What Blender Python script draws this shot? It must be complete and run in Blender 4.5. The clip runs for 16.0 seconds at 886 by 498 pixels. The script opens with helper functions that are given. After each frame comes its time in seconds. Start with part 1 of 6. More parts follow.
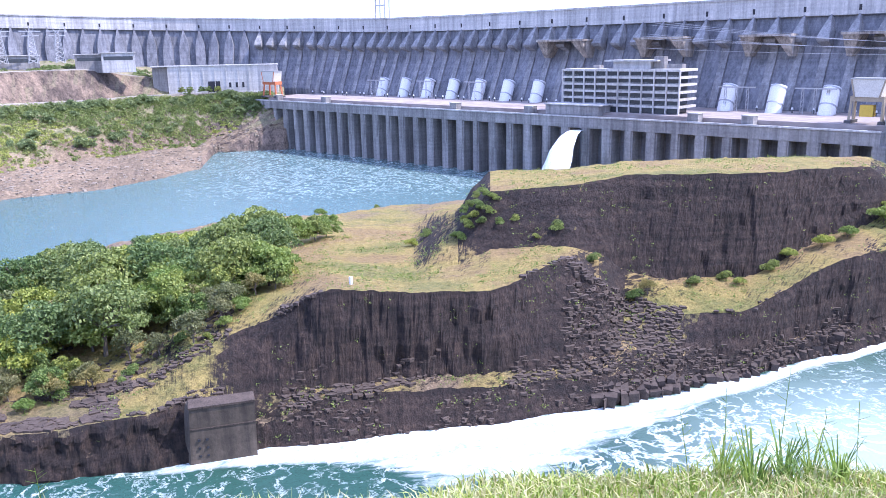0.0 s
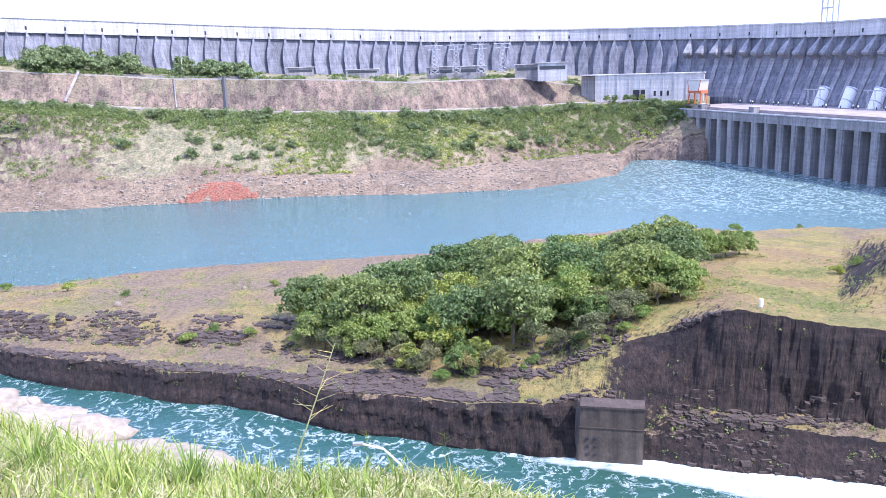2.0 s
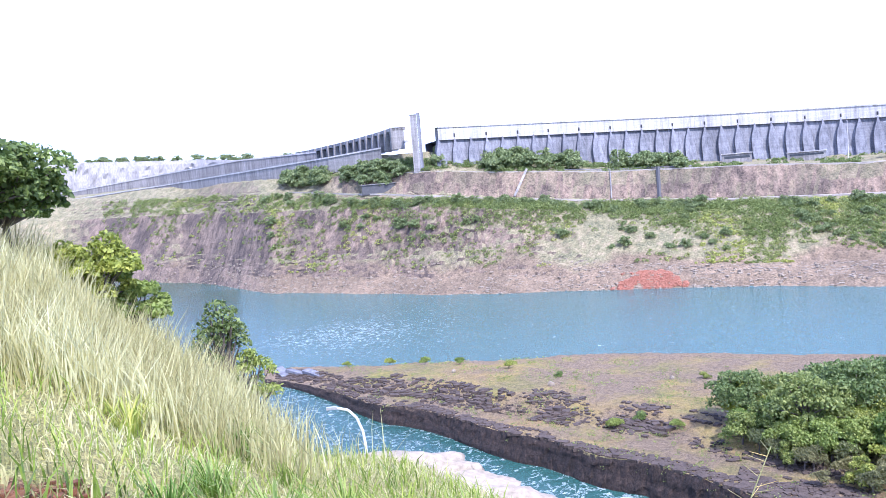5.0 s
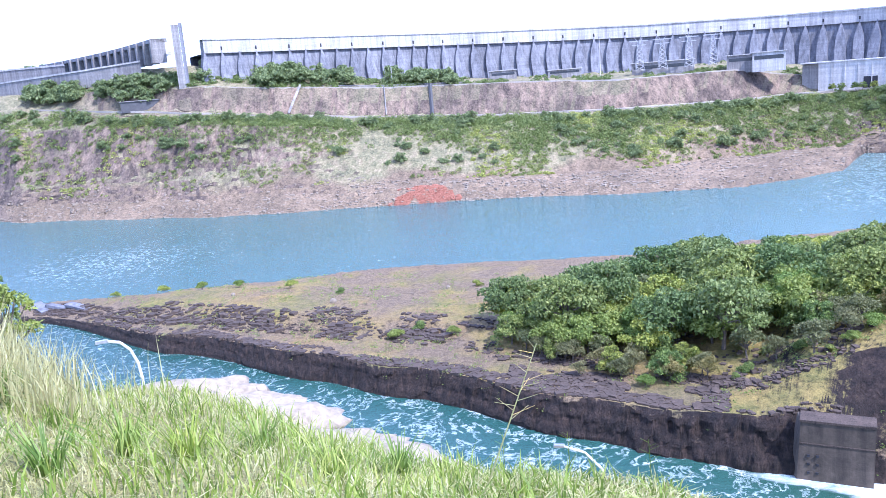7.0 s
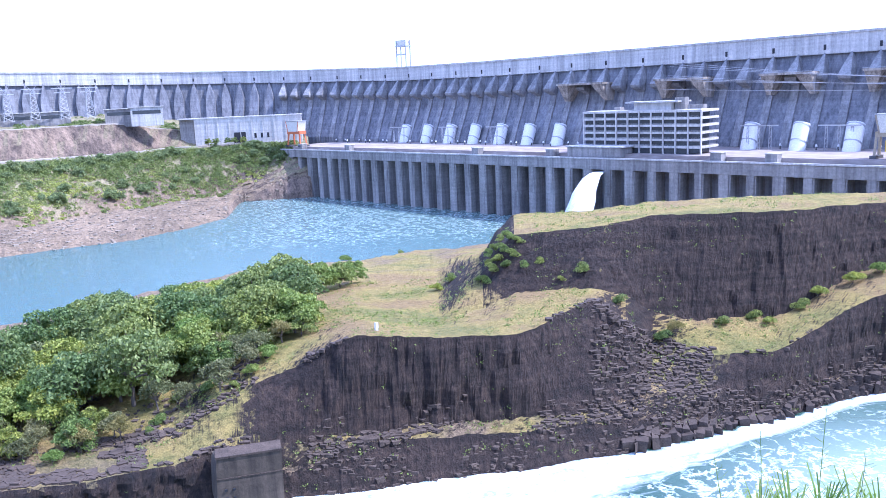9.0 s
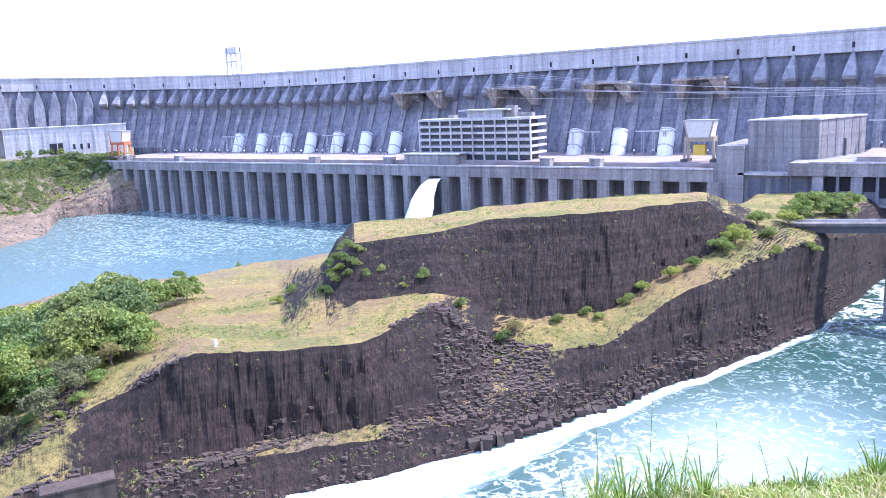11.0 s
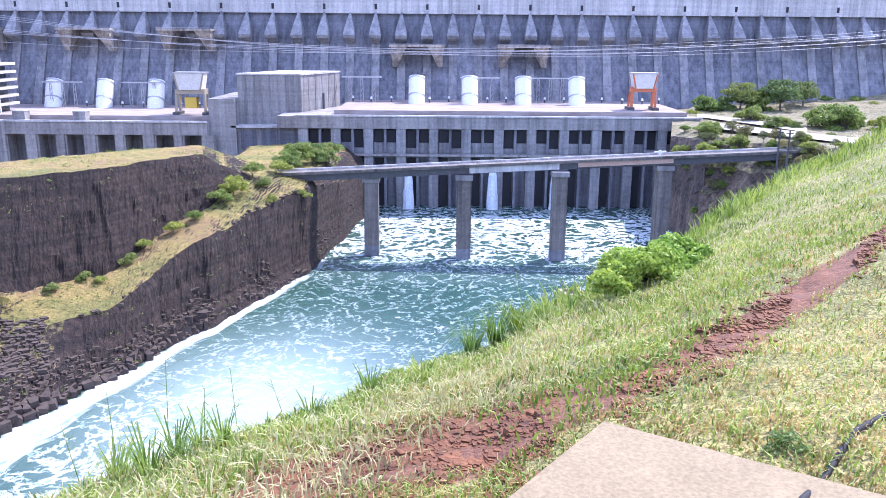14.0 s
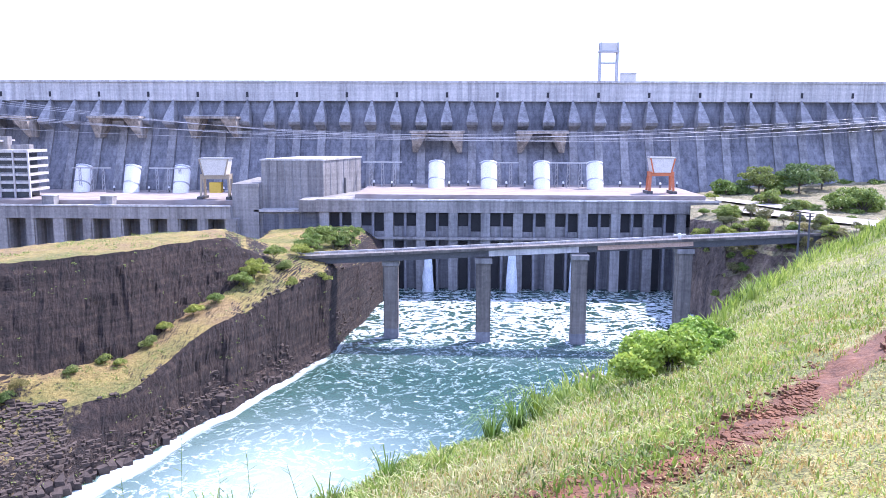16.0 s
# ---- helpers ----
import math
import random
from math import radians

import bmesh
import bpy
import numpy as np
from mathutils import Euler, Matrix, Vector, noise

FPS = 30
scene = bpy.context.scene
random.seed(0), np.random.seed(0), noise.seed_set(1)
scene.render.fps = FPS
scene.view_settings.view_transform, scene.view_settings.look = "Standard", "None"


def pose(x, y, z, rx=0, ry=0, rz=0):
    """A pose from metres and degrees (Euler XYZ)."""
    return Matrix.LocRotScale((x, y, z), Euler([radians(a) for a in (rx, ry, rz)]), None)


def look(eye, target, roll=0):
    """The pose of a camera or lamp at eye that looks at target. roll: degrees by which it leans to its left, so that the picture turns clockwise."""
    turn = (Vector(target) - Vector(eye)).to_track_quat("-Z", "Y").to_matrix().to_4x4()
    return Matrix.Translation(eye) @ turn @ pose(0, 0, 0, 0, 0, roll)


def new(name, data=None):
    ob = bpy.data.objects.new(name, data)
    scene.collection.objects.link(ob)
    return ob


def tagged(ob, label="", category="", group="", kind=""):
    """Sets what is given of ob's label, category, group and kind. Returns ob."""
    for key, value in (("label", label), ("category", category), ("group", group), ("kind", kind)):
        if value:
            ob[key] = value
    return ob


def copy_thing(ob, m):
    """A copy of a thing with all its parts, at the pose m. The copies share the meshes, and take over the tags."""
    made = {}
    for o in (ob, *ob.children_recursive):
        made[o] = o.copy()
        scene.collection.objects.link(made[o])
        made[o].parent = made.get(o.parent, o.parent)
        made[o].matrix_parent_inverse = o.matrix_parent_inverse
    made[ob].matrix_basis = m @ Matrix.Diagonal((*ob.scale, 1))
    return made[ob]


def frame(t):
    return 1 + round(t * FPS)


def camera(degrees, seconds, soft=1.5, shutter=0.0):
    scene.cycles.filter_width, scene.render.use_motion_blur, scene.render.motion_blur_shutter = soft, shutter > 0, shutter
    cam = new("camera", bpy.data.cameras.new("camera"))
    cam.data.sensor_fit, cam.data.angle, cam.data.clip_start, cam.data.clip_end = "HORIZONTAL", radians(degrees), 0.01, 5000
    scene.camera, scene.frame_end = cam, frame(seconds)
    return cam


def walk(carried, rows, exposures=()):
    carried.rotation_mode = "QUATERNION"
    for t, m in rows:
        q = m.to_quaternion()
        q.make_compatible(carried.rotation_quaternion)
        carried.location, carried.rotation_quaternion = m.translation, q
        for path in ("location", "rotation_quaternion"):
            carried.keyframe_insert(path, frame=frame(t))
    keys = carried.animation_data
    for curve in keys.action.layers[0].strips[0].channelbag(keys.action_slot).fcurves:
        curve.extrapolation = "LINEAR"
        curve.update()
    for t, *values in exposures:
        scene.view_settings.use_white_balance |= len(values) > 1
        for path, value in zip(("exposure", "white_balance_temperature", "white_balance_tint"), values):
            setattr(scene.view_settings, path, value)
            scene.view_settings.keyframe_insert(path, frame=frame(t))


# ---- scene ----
# ---- camera and its walk ----
EYE = (0.0, 0.0, 92.0)
TURNS = [  # seconds, heading to the left of +y, tilt, lean
    (0, 44.80, -13.91, -1.13), (0.5, 53.04, -13.47, -1.54), (1, 60.18, -12.95, -2.16), (1.5, 67.00, -13.02, -1.94),
    (2, 73.81, -12.60, -1.78), (2.5, 85.50, -11.09, -3.69), (3, 96.09, -8.89, -4.64), (3.5, 103.59, -5.14, -4.90),
    (3.7, 105.14, -3.69, -4.83), (5.8, 98.79, -7.67, -4.54), (6, 96.98, -8.76, -4.50), (6.5, 93.67, -10.69, -4.67),
    (7, 88.33, -11.73, -4.68), (7.5, 80.02, -12.37, -4.27), (8, 67.90, -10.98, -3.43), (8.5, 55.14, -10.71, -2.95),
    (9, 46.47, -10.71, -2.55), (9.5, 41.16, -10.25, -2.59), (9.7, 39.34, -10.26, -2.75), (11.8, 27.59, -11.57, -1.28),
    (12, 22.08, -11.96, -1.01), (12.5, 10.69, -13.58, -0.99), (13, 3.79, -14.24, -0.47), (13.5, 1.07, -14.77, -0.45),
    (14, 0.04, -14.57, 0.44), (14.5, -0.13, -14.41, 1.00), (15, 0.15, -14.15, 0.87), (15.5, 1.07, -10.53, 0.53),
    (16, 1.48, -8.71, 0.19)]


def aim(heading, tilt, lean):
    a, p = radians(heading), radians(tilt)
    way = Vector((-math.sin(a) * math.cos(p), math.cos(a) * math.cos(p), math.sin(p)))
    return look(EYE, Vector(EYE) + way * 10, lean)


cam = camera(57.45, 16.0, soft=0.8)
walk(cam, [(t, aim(h, p, r)) for t, h, p, r in TURNS], exposures=[(0.0, 1.05, 5400, 25), (3.7, 1.05, 5400, 25), (6.0, 1.04, 5150, 24), (9.0, 1.1, 5000, 23), (9.7, 1.1, 5050, 23), (12.0, 1.32, 5450, 27), (12.8, 1.3, 5450, 27), (14.0, 1.2, 5450, 26), (16.0, 1.2, 5500, 27)])

# ---- sky and sun ----
SUN_AZ, SUN_EL = -47.0, 52.0   # degrees to the left of +y, height
world = bpy.data.worlds.new("sky")
scene.world = world
world.use_nodes = True
wn = world.node_tree.nodes
sky = wn.new("ShaderNodeTexSky")
sky.sky_type = 'NISHITA'
sky.sun_disc = False
sky.sun_elevation = radians(SUN_EL)
sky.sun_rotation = radians(-SUN_AZ)
sky.dust_density = 1.0
sky.ozone_density = 2.0
sky.air_density = 1.0
wn["Background"].inputs[1].default_value = 0.15
haze = wn.new("ShaderNodeMix")   # thin white haze over the whole sky
haze.data_type = 'RGBA'
haze.inputs[0].default_value = 0.5
haze.inputs[7].default_value = (6.1, 6.95, 10.0, 1)
world.node_tree.links.new(sky.outputs[0], haze.inputs[6])
world.node_tree.links.new(haze.outputs[2], wn["Background"].inputs[0])
sun = new("sun", bpy.data.lights.new("sun", 'SUN'))
sun.data.energy = 4.0
sun.data.angle = radians(0.5)
sun.data.color = (1.0, 0.91, 0.77)
sa, se = radians(SUN_AZ), radians(SUN_EL)
sun.matrix_world = look((0, 0, 400), (math.sin(sa) * math.cos(se) * 10, -math.cos(sa) * math.cos(se) * 10, 400 - math.sin(se) * 10))


# ---- materials ----
def shader(name, rough=0.85, metal=0.0):
    m = bpy.data.materials.new(name)
    m.use_nodes = True
    nt = m.node_tree
    bsdf = nt.nodes["Principled BSDF"]
    bsdf.inputs["Roughness"].default_value = rough
    bsdf.inputs["Metallic"].default_value = metal
    return m, nt, bsdf


def node(nt, kind, **kw):
    n = nt.nodes.new(kind)
    for k, v in kw.items():
        n.inputs[k.replace("_", " ")].default_value = v
    return n


def coords(nt, scale=(1, 1, 1)):
    g = nt.nodes.new("ShaderNodeNewGeometry")
    mp = nt.nodes.new("ShaderNodeMapping")
    mp.inputs["Scale"].default_value = scale
    nt.links.new(g.outputs["Position"], mp.inputs["Vector"])
    return mp.outputs[0]


def noise_out(nt, vec, scale, detail=6, rough=0.6):
    n = node(nt, "ShaderNodeTexNoise", Scale=scale, Detail=detail, Roughness=rough)
    nt.links.new(vec, n.inputs["Vector"])
    return n.outputs["Fac"]


def ramp(nt, fac, stops):
    r = nt.nodes.new("ShaderNodeValToRGB")
    e = r.color_ramp.elements
    while len(e) < len(stops):
        e.new(0.5)
    for el, (p, c) in zip(e, stops):
        el.position = p
        el.color = (*c, 1) if len(c) == 3 else c
    nt.links.new(fac, r.inputs[0])
    return r.outputs[0]


def mix(nt, fac, a, b, blend='MIX'):
    m = nt.nodes.new("ShaderNodeMix")
    m.data_type = 'RGBA'
    m.blend_type = blend
    for s, v in ((m.inputs[0], fac), (m.inputs[6], a), (m.inputs[7], b)):
        if isinstance(v, (int, float)):
            s.default_value = v
        elif isinstance(v, tuple):
            s.default_value = (*v, 1)
        else:
            nt.links.new(v, s)
    return m.outputs[2]


def bump(nt, bsdf, fac, strength, dist):
    b = nt.nodes.new("ShaderNodeBump")
    b.inputs["Strength"].default_value = strength
    b.inputs["Distance"].default_value = dist
    nt.links.new(fac, b.inputs["Height"])
    nt.links.new(b.outputs[0], bsdf.inputs["Normal"])


def mottled(name, dark, light, scale, rough=0.9, stretch=(1, 1, 1), fine=8.0, relief=0.1, metal=0.0):
    """Two scales of noise between two colours, with relief."""
    m, nt, bs = shader(name, rough, metal)
    v = coords(nt, stretch)
    big, small = noise_out(nt, v, scale, 4), noise_out(nt, v, scale * fine, 5)
    c1 = ramp(nt, big, [(0.3, dark), (0.7, light)])
    c2 = ramp(nt, small, [(0.3, tuple(x * 0.72 for x in dark)), (0.7, tuple(min(1, x * 1.15) for x in light))])
    nt.links.new(mix(nt, 0.5, c1, c2), bs.inputs["Base Color"])
    bump(nt, bs, small, 0.5, relief)
    return m


def weathered(name, dark, light, scale, streak=0.55):
    """Old concrete: broad blotches, fine grain and rain streaks running down."""
    m, nt, bs = shader(name, 0.9)
    v = coords(nt)
    big, small = noise_out(nt, coords(nt, (1, 1, 0.35)), scale, 5, 0.65), noise_out(nt, v, 0.7, 5, 0.7)
    runs = noise_out(nt, coords(nt, (1, 1, 0.04)), 0.32, 6, 0.7)
    lifts = noise_out(nt, coords(nt, (0.02, 0.02, 1)), 0.45, 3, 0.6)
    c = mix(nt, 0.35, ramp(nt, big, [(0.35, dark), (0.65, light)]), ramp(nt, small, [(0.3, tuple(x * 0.6 for x in dark)), (0.7, tuple(min(1, x * 1.2) for x in light))]))
    c = mix(nt, streak, c, ramp(nt, runs, [(0.38, (0.35, 0.35, 0.37)), (0.55, (0.95, 0.95, 0.95)), (0.7, (1.25, 1.22, 1.16))]), 'MULTIPLY')
    c = mix(nt, 0.35, c, ramp(nt, lifts, [(0.4, (0.7, 0.7, 0.72)), (0.6, (1.1, 1.1, 1.1))]), 'MULTIPLY')
    nt.links.new(c, bs.inputs["Base Color"])
    bump(nt, bs, small, 0.5, 0.3)
    return m


CONCRETE = weathered("concrete", (0.19, 0.18, 0.17), (0.38, 0.365, 0.345), 0.06)
# darker and bluer than the other concretes: the dam's shade and haze are coloured in
DAM_FACE = weathered("shade_tinted_concrete", (0.125, 0.13, 0.145), (0.27, 0.275, 0.295), 0.03, 0.65)
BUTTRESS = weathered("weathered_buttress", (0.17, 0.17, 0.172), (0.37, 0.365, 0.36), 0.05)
PARAPET = weathered("pale_concrete", (0.42, 0.41, 0.39), (0.64, 0.62, 0.585), 0.06, 0.5)
OFFICE = weathered("office_concrete", (0.48, 0.46, 0.42), (0.64, 0.615, 0.57), 0.12, 0.4)
WHITE = mottled("white_paint", (0.74, 0.74, 0.73), (0.84, 0.84, 0.83), 0.2, 0.5, relief=0.01)
DARK_STEEL = mottled("dark_steel", (0.05, 0.05, 0.055), (0.10, 0.10, 0.10), 0.5, 0.6, relief=0.01)
STEEL = mottled("galvanised_steel", (0.35, 0.36, 0.37), (0.5, 0.5, 0.5), 0.8, 0.5, relief=0.01, metal=0.6)
TAN = mottled("tan_paint", (0.27, 0.22, 0.15), (0.42, 0.36, 0.26), 0.5, 0.6, relief=0.02)
STAINED = weathered("stained_pale_concrete", (0.27, 0.22, 0.17), (0.52, 0.47, 0.4), 0.12, 0.8)
ORANGE = mottled("orange_paint", (0.45, 0.12, 0.05), (0.6, 0.2, 0.08), 0.5, 0.55, relief=0.01)
YELLOW = mottled("yellow_paint", (0.55, 0.36, 0.04), (0.7, 0.48, 0.07), 0.5, 0.55, relief=0.01)
CREAM = mottled("cream_cladding", (0.55, 0.52, 0.45), (0.7, 0.67, 0.6), 0.3, 0.6, relief=0.02)
GLASSY = mottled("window_glass", (0.03, 0.035, 0.04), (0.06, 0.07, 0.08), 0.3, 0.15, relief=0.0)
BRICK_RED = mottled("terracotta_roof", (0.4, 0.25, 0.18), (0.6, 0.42, 0.32), 0.2, relief=0.05)
SOIL = mottled("red_soil", (0.055, 0.021, 0.008), (0.22, 0.09, 0.034), 2.0, relief=0.06)
DECK = mottled("stained_deck", (0.2, 0.15, 0.13), (0.38, 0.345, 0.32), 0.04, stretch=(0.3, 1, 1), relief=0.05)
ROAD = mottled("pale_road", (0.30, 0.27, 0.23), (0.44, 0.40, 0.35), 0.1, relief=0.03)


def rock_material():
    """Dark basalt walls, broken rubble on slopes, dry grass on the flats."""
    m, nt, bs = shader("basalt_and_dry_grass", 0.92)
    g = nt.nodes.new("ShaderNodeNewGeometry")
    sep = nt.nodes.new("ShaderNodeSeparateXYZ")
    nt.links.new(g.outputs["True Normal"], sep.inputs[0])
    v = coords(nt)
    columns = noise_out(nt, coords(nt, (1, 1, 0.08)), 0.85, 6, 0.78)
    rubble = noise_out(nt, v, 0.5, 6, 0.75)
    broad = noise_out(nt, v, 0.035, 4)
    basalt = mix(nt, 0.5, ramp(nt, columns, [(0.40, (0.005, 0.0038, 0.003)), (0.62, (0.066, 0.042, 0.031))]),
                 ramp(nt, rubble, [(0.40, (0.008, 0.006, 0.0045)), (0.68, (0.10, 0.066, 0.05))]))
    straw = mix(nt, 0.5, ramp(nt, broad, [(0.39, (0.2, 0.225, 0.05)), (0.5, (0.48, 0.37, 0.11)), (0.61, (0.37, 0.23, 0.12))]),
                ramp(nt, rubble, [(0.36, (0.10, 0.10, 0.025)), (0.62, (0.46, 0.345, 0.12))]))
    add = nt.nodes.new("ShaderNodeMath")
    add.operation = 'MULTIPLY_ADD'
    nt.links.new(rubble, add.inputs[0])
    add.inputs[1].default_value = 0.35
    nt.links.new(sep.outputs[2], add.inputs[2])
    half = nt.nodes.new("ShaderNodeMath")
    half.operation = 'MULTIPLY'
    half.inputs[1].default_value = 0.5
    nt.links.new(add.outputs[0], half.inputs[0])
    flat = ramp(nt, half.outputs[0], [(0.515, (0, 0, 0)), (0.56, (1, 1, 1))])
    place = nt.nodes.new("ShaderNodeSeparateXYZ")
    nt.links.new(g.outputs["Position"], place.inputs[0])
    high = nt.nodes.new("ShaderNodeMath")     # low ledges by the water stay bare rock
    high.operation = 'MULTIPLY_ADD'
    nt.links.new(place.outputs[2], high.inputs[0])
    high.inputs[1].default_value = 0.028
    patch = noise_out(nt, v, 0.05, 4)
    nt.links.new(patch, high.inputs[2])
    grassy = ramp(nt, high.outputs[0], [(0.62, (0, 0, 0)), (0.88, (1, 1, 1))])
    tiny = noise_out(nt, v, 2.2, 4, 0.7)
    dirt = mix(nt, 0.5, ramp(nt, rubble, [(0.35, (0.06, 0.043, 0.03)), (0.65, (0.42, 0.31, 0.18))]), ramp(nt, tiny, [(0.36, (0.07, 0.05, 0.036)), (0.64, (0.5, 0.365, 0.215))]))
    bands = noise_out(nt, coords(nt, (0.05, 0.05, 1)), 0.55, 4, 0.6)
    basalt = mix(nt, 0.7, basalt, ramp(nt, bands, [(0.38, (0.4, 0.38, 0.38)), (0.6, (1.35, 1.3, 1.25))]), 'MULTIPLY')
    straw = mix(nt, 0.45, straw, ramp(nt, tiny, [(0.35, (0.45, 0.5, 0.4)), (0.62, (1.5, 1.42, 1.3))]), 'MULTIPLY')
    ground = mix(nt, grassy, dirt, straw)
    nt.links.new(mix(nt, flat, basalt, ground), bs.inputs["Base Color"])
    bump(nt, bs, columns, 1.0, 2.2)
    return m


ROCK = rock_material()


def bank_material():
    """Pinkish gravel low down, scrubby earth and broken rock above."""
    m, nt, bs = shader("gravel_bank", 0.95)
    v = coords(nt)
    g = nt.nodes.new("ShaderNodeNewGeometry")
    sep = nt.nodes.new("ShaderNodeSeparateXYZ")
    nt.links.new(g.outputs["Position"], sep.inputs[0])
    fine, mid, broad = noise_out(nt, v, 0.55, 6, 0.75), noise_out(nt, v, 0.12, 5, 0.7), noise_out(nt, v, 0.016, 4)
    gravel = mix(nt, 0.5, ramp(nt, mid, [(0.35, (0.11, 0.082, 0.05)), (0.65, (0.33, 0.255, 0.165))]), ramp(nt, fine, [(0.38, (0.035, 0.027, 0.018)), (0.62, (0.42, 0.33, 0.22))]))
    gravel = mix(nt, 0.6, gravel, ramp(nt, broad, [(0.38, (0.55, 0.5, 0.47)), (0.6, (1.1, 1.02, 0.97))]), 'MULTIPLY')
    earth = mix(nt, 0.5, ramp(nt, mid, [(0.38, (0.08, 0.09, 0.035)), (0.5, (0.21, 0.2, 0.085)), (0.62, (0.36, 0.29, 0.17))]), ramp(nt, fine, [(0.38, (0.045, 0.045, 0.03)), (0.64, (0.4, 0.35, 0.22))]))
    k = nt.nodes.new("ShaderNodeMath")
    k.operation = 'MULTIPLY_ADD'
    nt.links.new(sep.outputs[2], k.inputs[0])
    k.inputs[1].default_value = 0.02
    nt.links.new(broad, k.inputs[2])
    up = ramp(nt, k.outputs[0], [(0.82, (0, 0, 0)), (0.98, (1, 1, 1))])
    slope = nt.nodes.new("ShaderNodeSeparateXYZ")
    nt.links.new(g.outputs["True Normal"], slope.inputs[0])
    streaks = noise_out(nt, coords(nt, (1, 1, 0.25)), 0.16, 6, 0.7)
    scarp = mix(nt, 0.5, ramp(nt, streaks, [(0.38, (0.05, 0.038, 0.032)), (0.64, (0.36, 0.275, 0.205))]), ramp(nt, fine, [(0.38, (0.03, 0.024, 0.02)), (0.64, (0.33, 0.26, 0.2))]))
    scarp = mix(nt, 0.75, scarp, ramp(nt, noise_out(nt, v, 0.022, 5, 0.65), [(0.42, (0.4, 0.38, 0.4)), (0.56, (1.15, 1.08, 1.0))]), 'MULTIPLY')
    steep = ramp(nt, slope.outputs[2], [(0.62, (1, 1, 1)), (0.8, (0, 0, 0))])
    nt.links.new(mix(nt, steep, mix(nt, up, gravel, earth), scarp), bs.inputs["Base Color"])
    bump(nt, bs, fine, 0.9, 1.5)
    return m


BANK = bank_material()


def turf_material():
    """Short turf, green and straw in patches; the mesh says where the soil was dug."""
    m, nt, bs = shader("short_turf", 0.95)
    v = coords(nt)
    broad, mid, fine = noise_out(nt, v, 0.6, 4), noise_out(nt, v, 5.0, 5, 0.7), noise_out(nt, v, 45.0, 4, 0.7)
    c = mix(nt, 0.5, ramp(nt, broad, [(0.36, (0.13, 0.16, 0.035)), (0.62, (0.33, 0.29, 0.11))]), ramp(nt, mid, [(0.36, (0.10, 0.11, 0.03)), (0.64, (0.36, 0.34, 0.13))]))
    c = mix(nt, 0.8, c, ramp(nt, fine, [(0.38, (0.16, 0.16, 0.13)), (0.6, (1.35, 1.3, 1.2))]), 'MULTIPLY')
    earth = mix(nt, 0.5, ramp(nt, mid, [(0.35, (0.06, 0.024, 0.012)), (0.65, (0.23, 0.10, 0.05))]), ramp(nt, fine, [(0.35, (0.03, 0.012, 0.006)), (0.65, (0.26, 0.125, 0.065))]))
    dug = nt.nodes.new("ShaderNodeAttribute")
    dug.attribute_name = "dug"
    k = nt.nodes.new("ShaderNodeMath")
    k.operation = 'MULTIPLY_ADD'
    nt.links.new(mid, k.inputs[0])
    k.inputs[1].default_value = 0.9
    nt.links.new(dug.outputs["Fac"], k.inputs[2])
    nt.links.new(mix(nt, ramp(nt, k.outputs[0], [(0.86, (0, 0, 0)), (1.0, (1, 1, 1))]), c, earth), bs.inputs["Base Color"])
    bump(nt, bs, mid, 0.6, 0.08)
    return m


GRASS = turf_material()


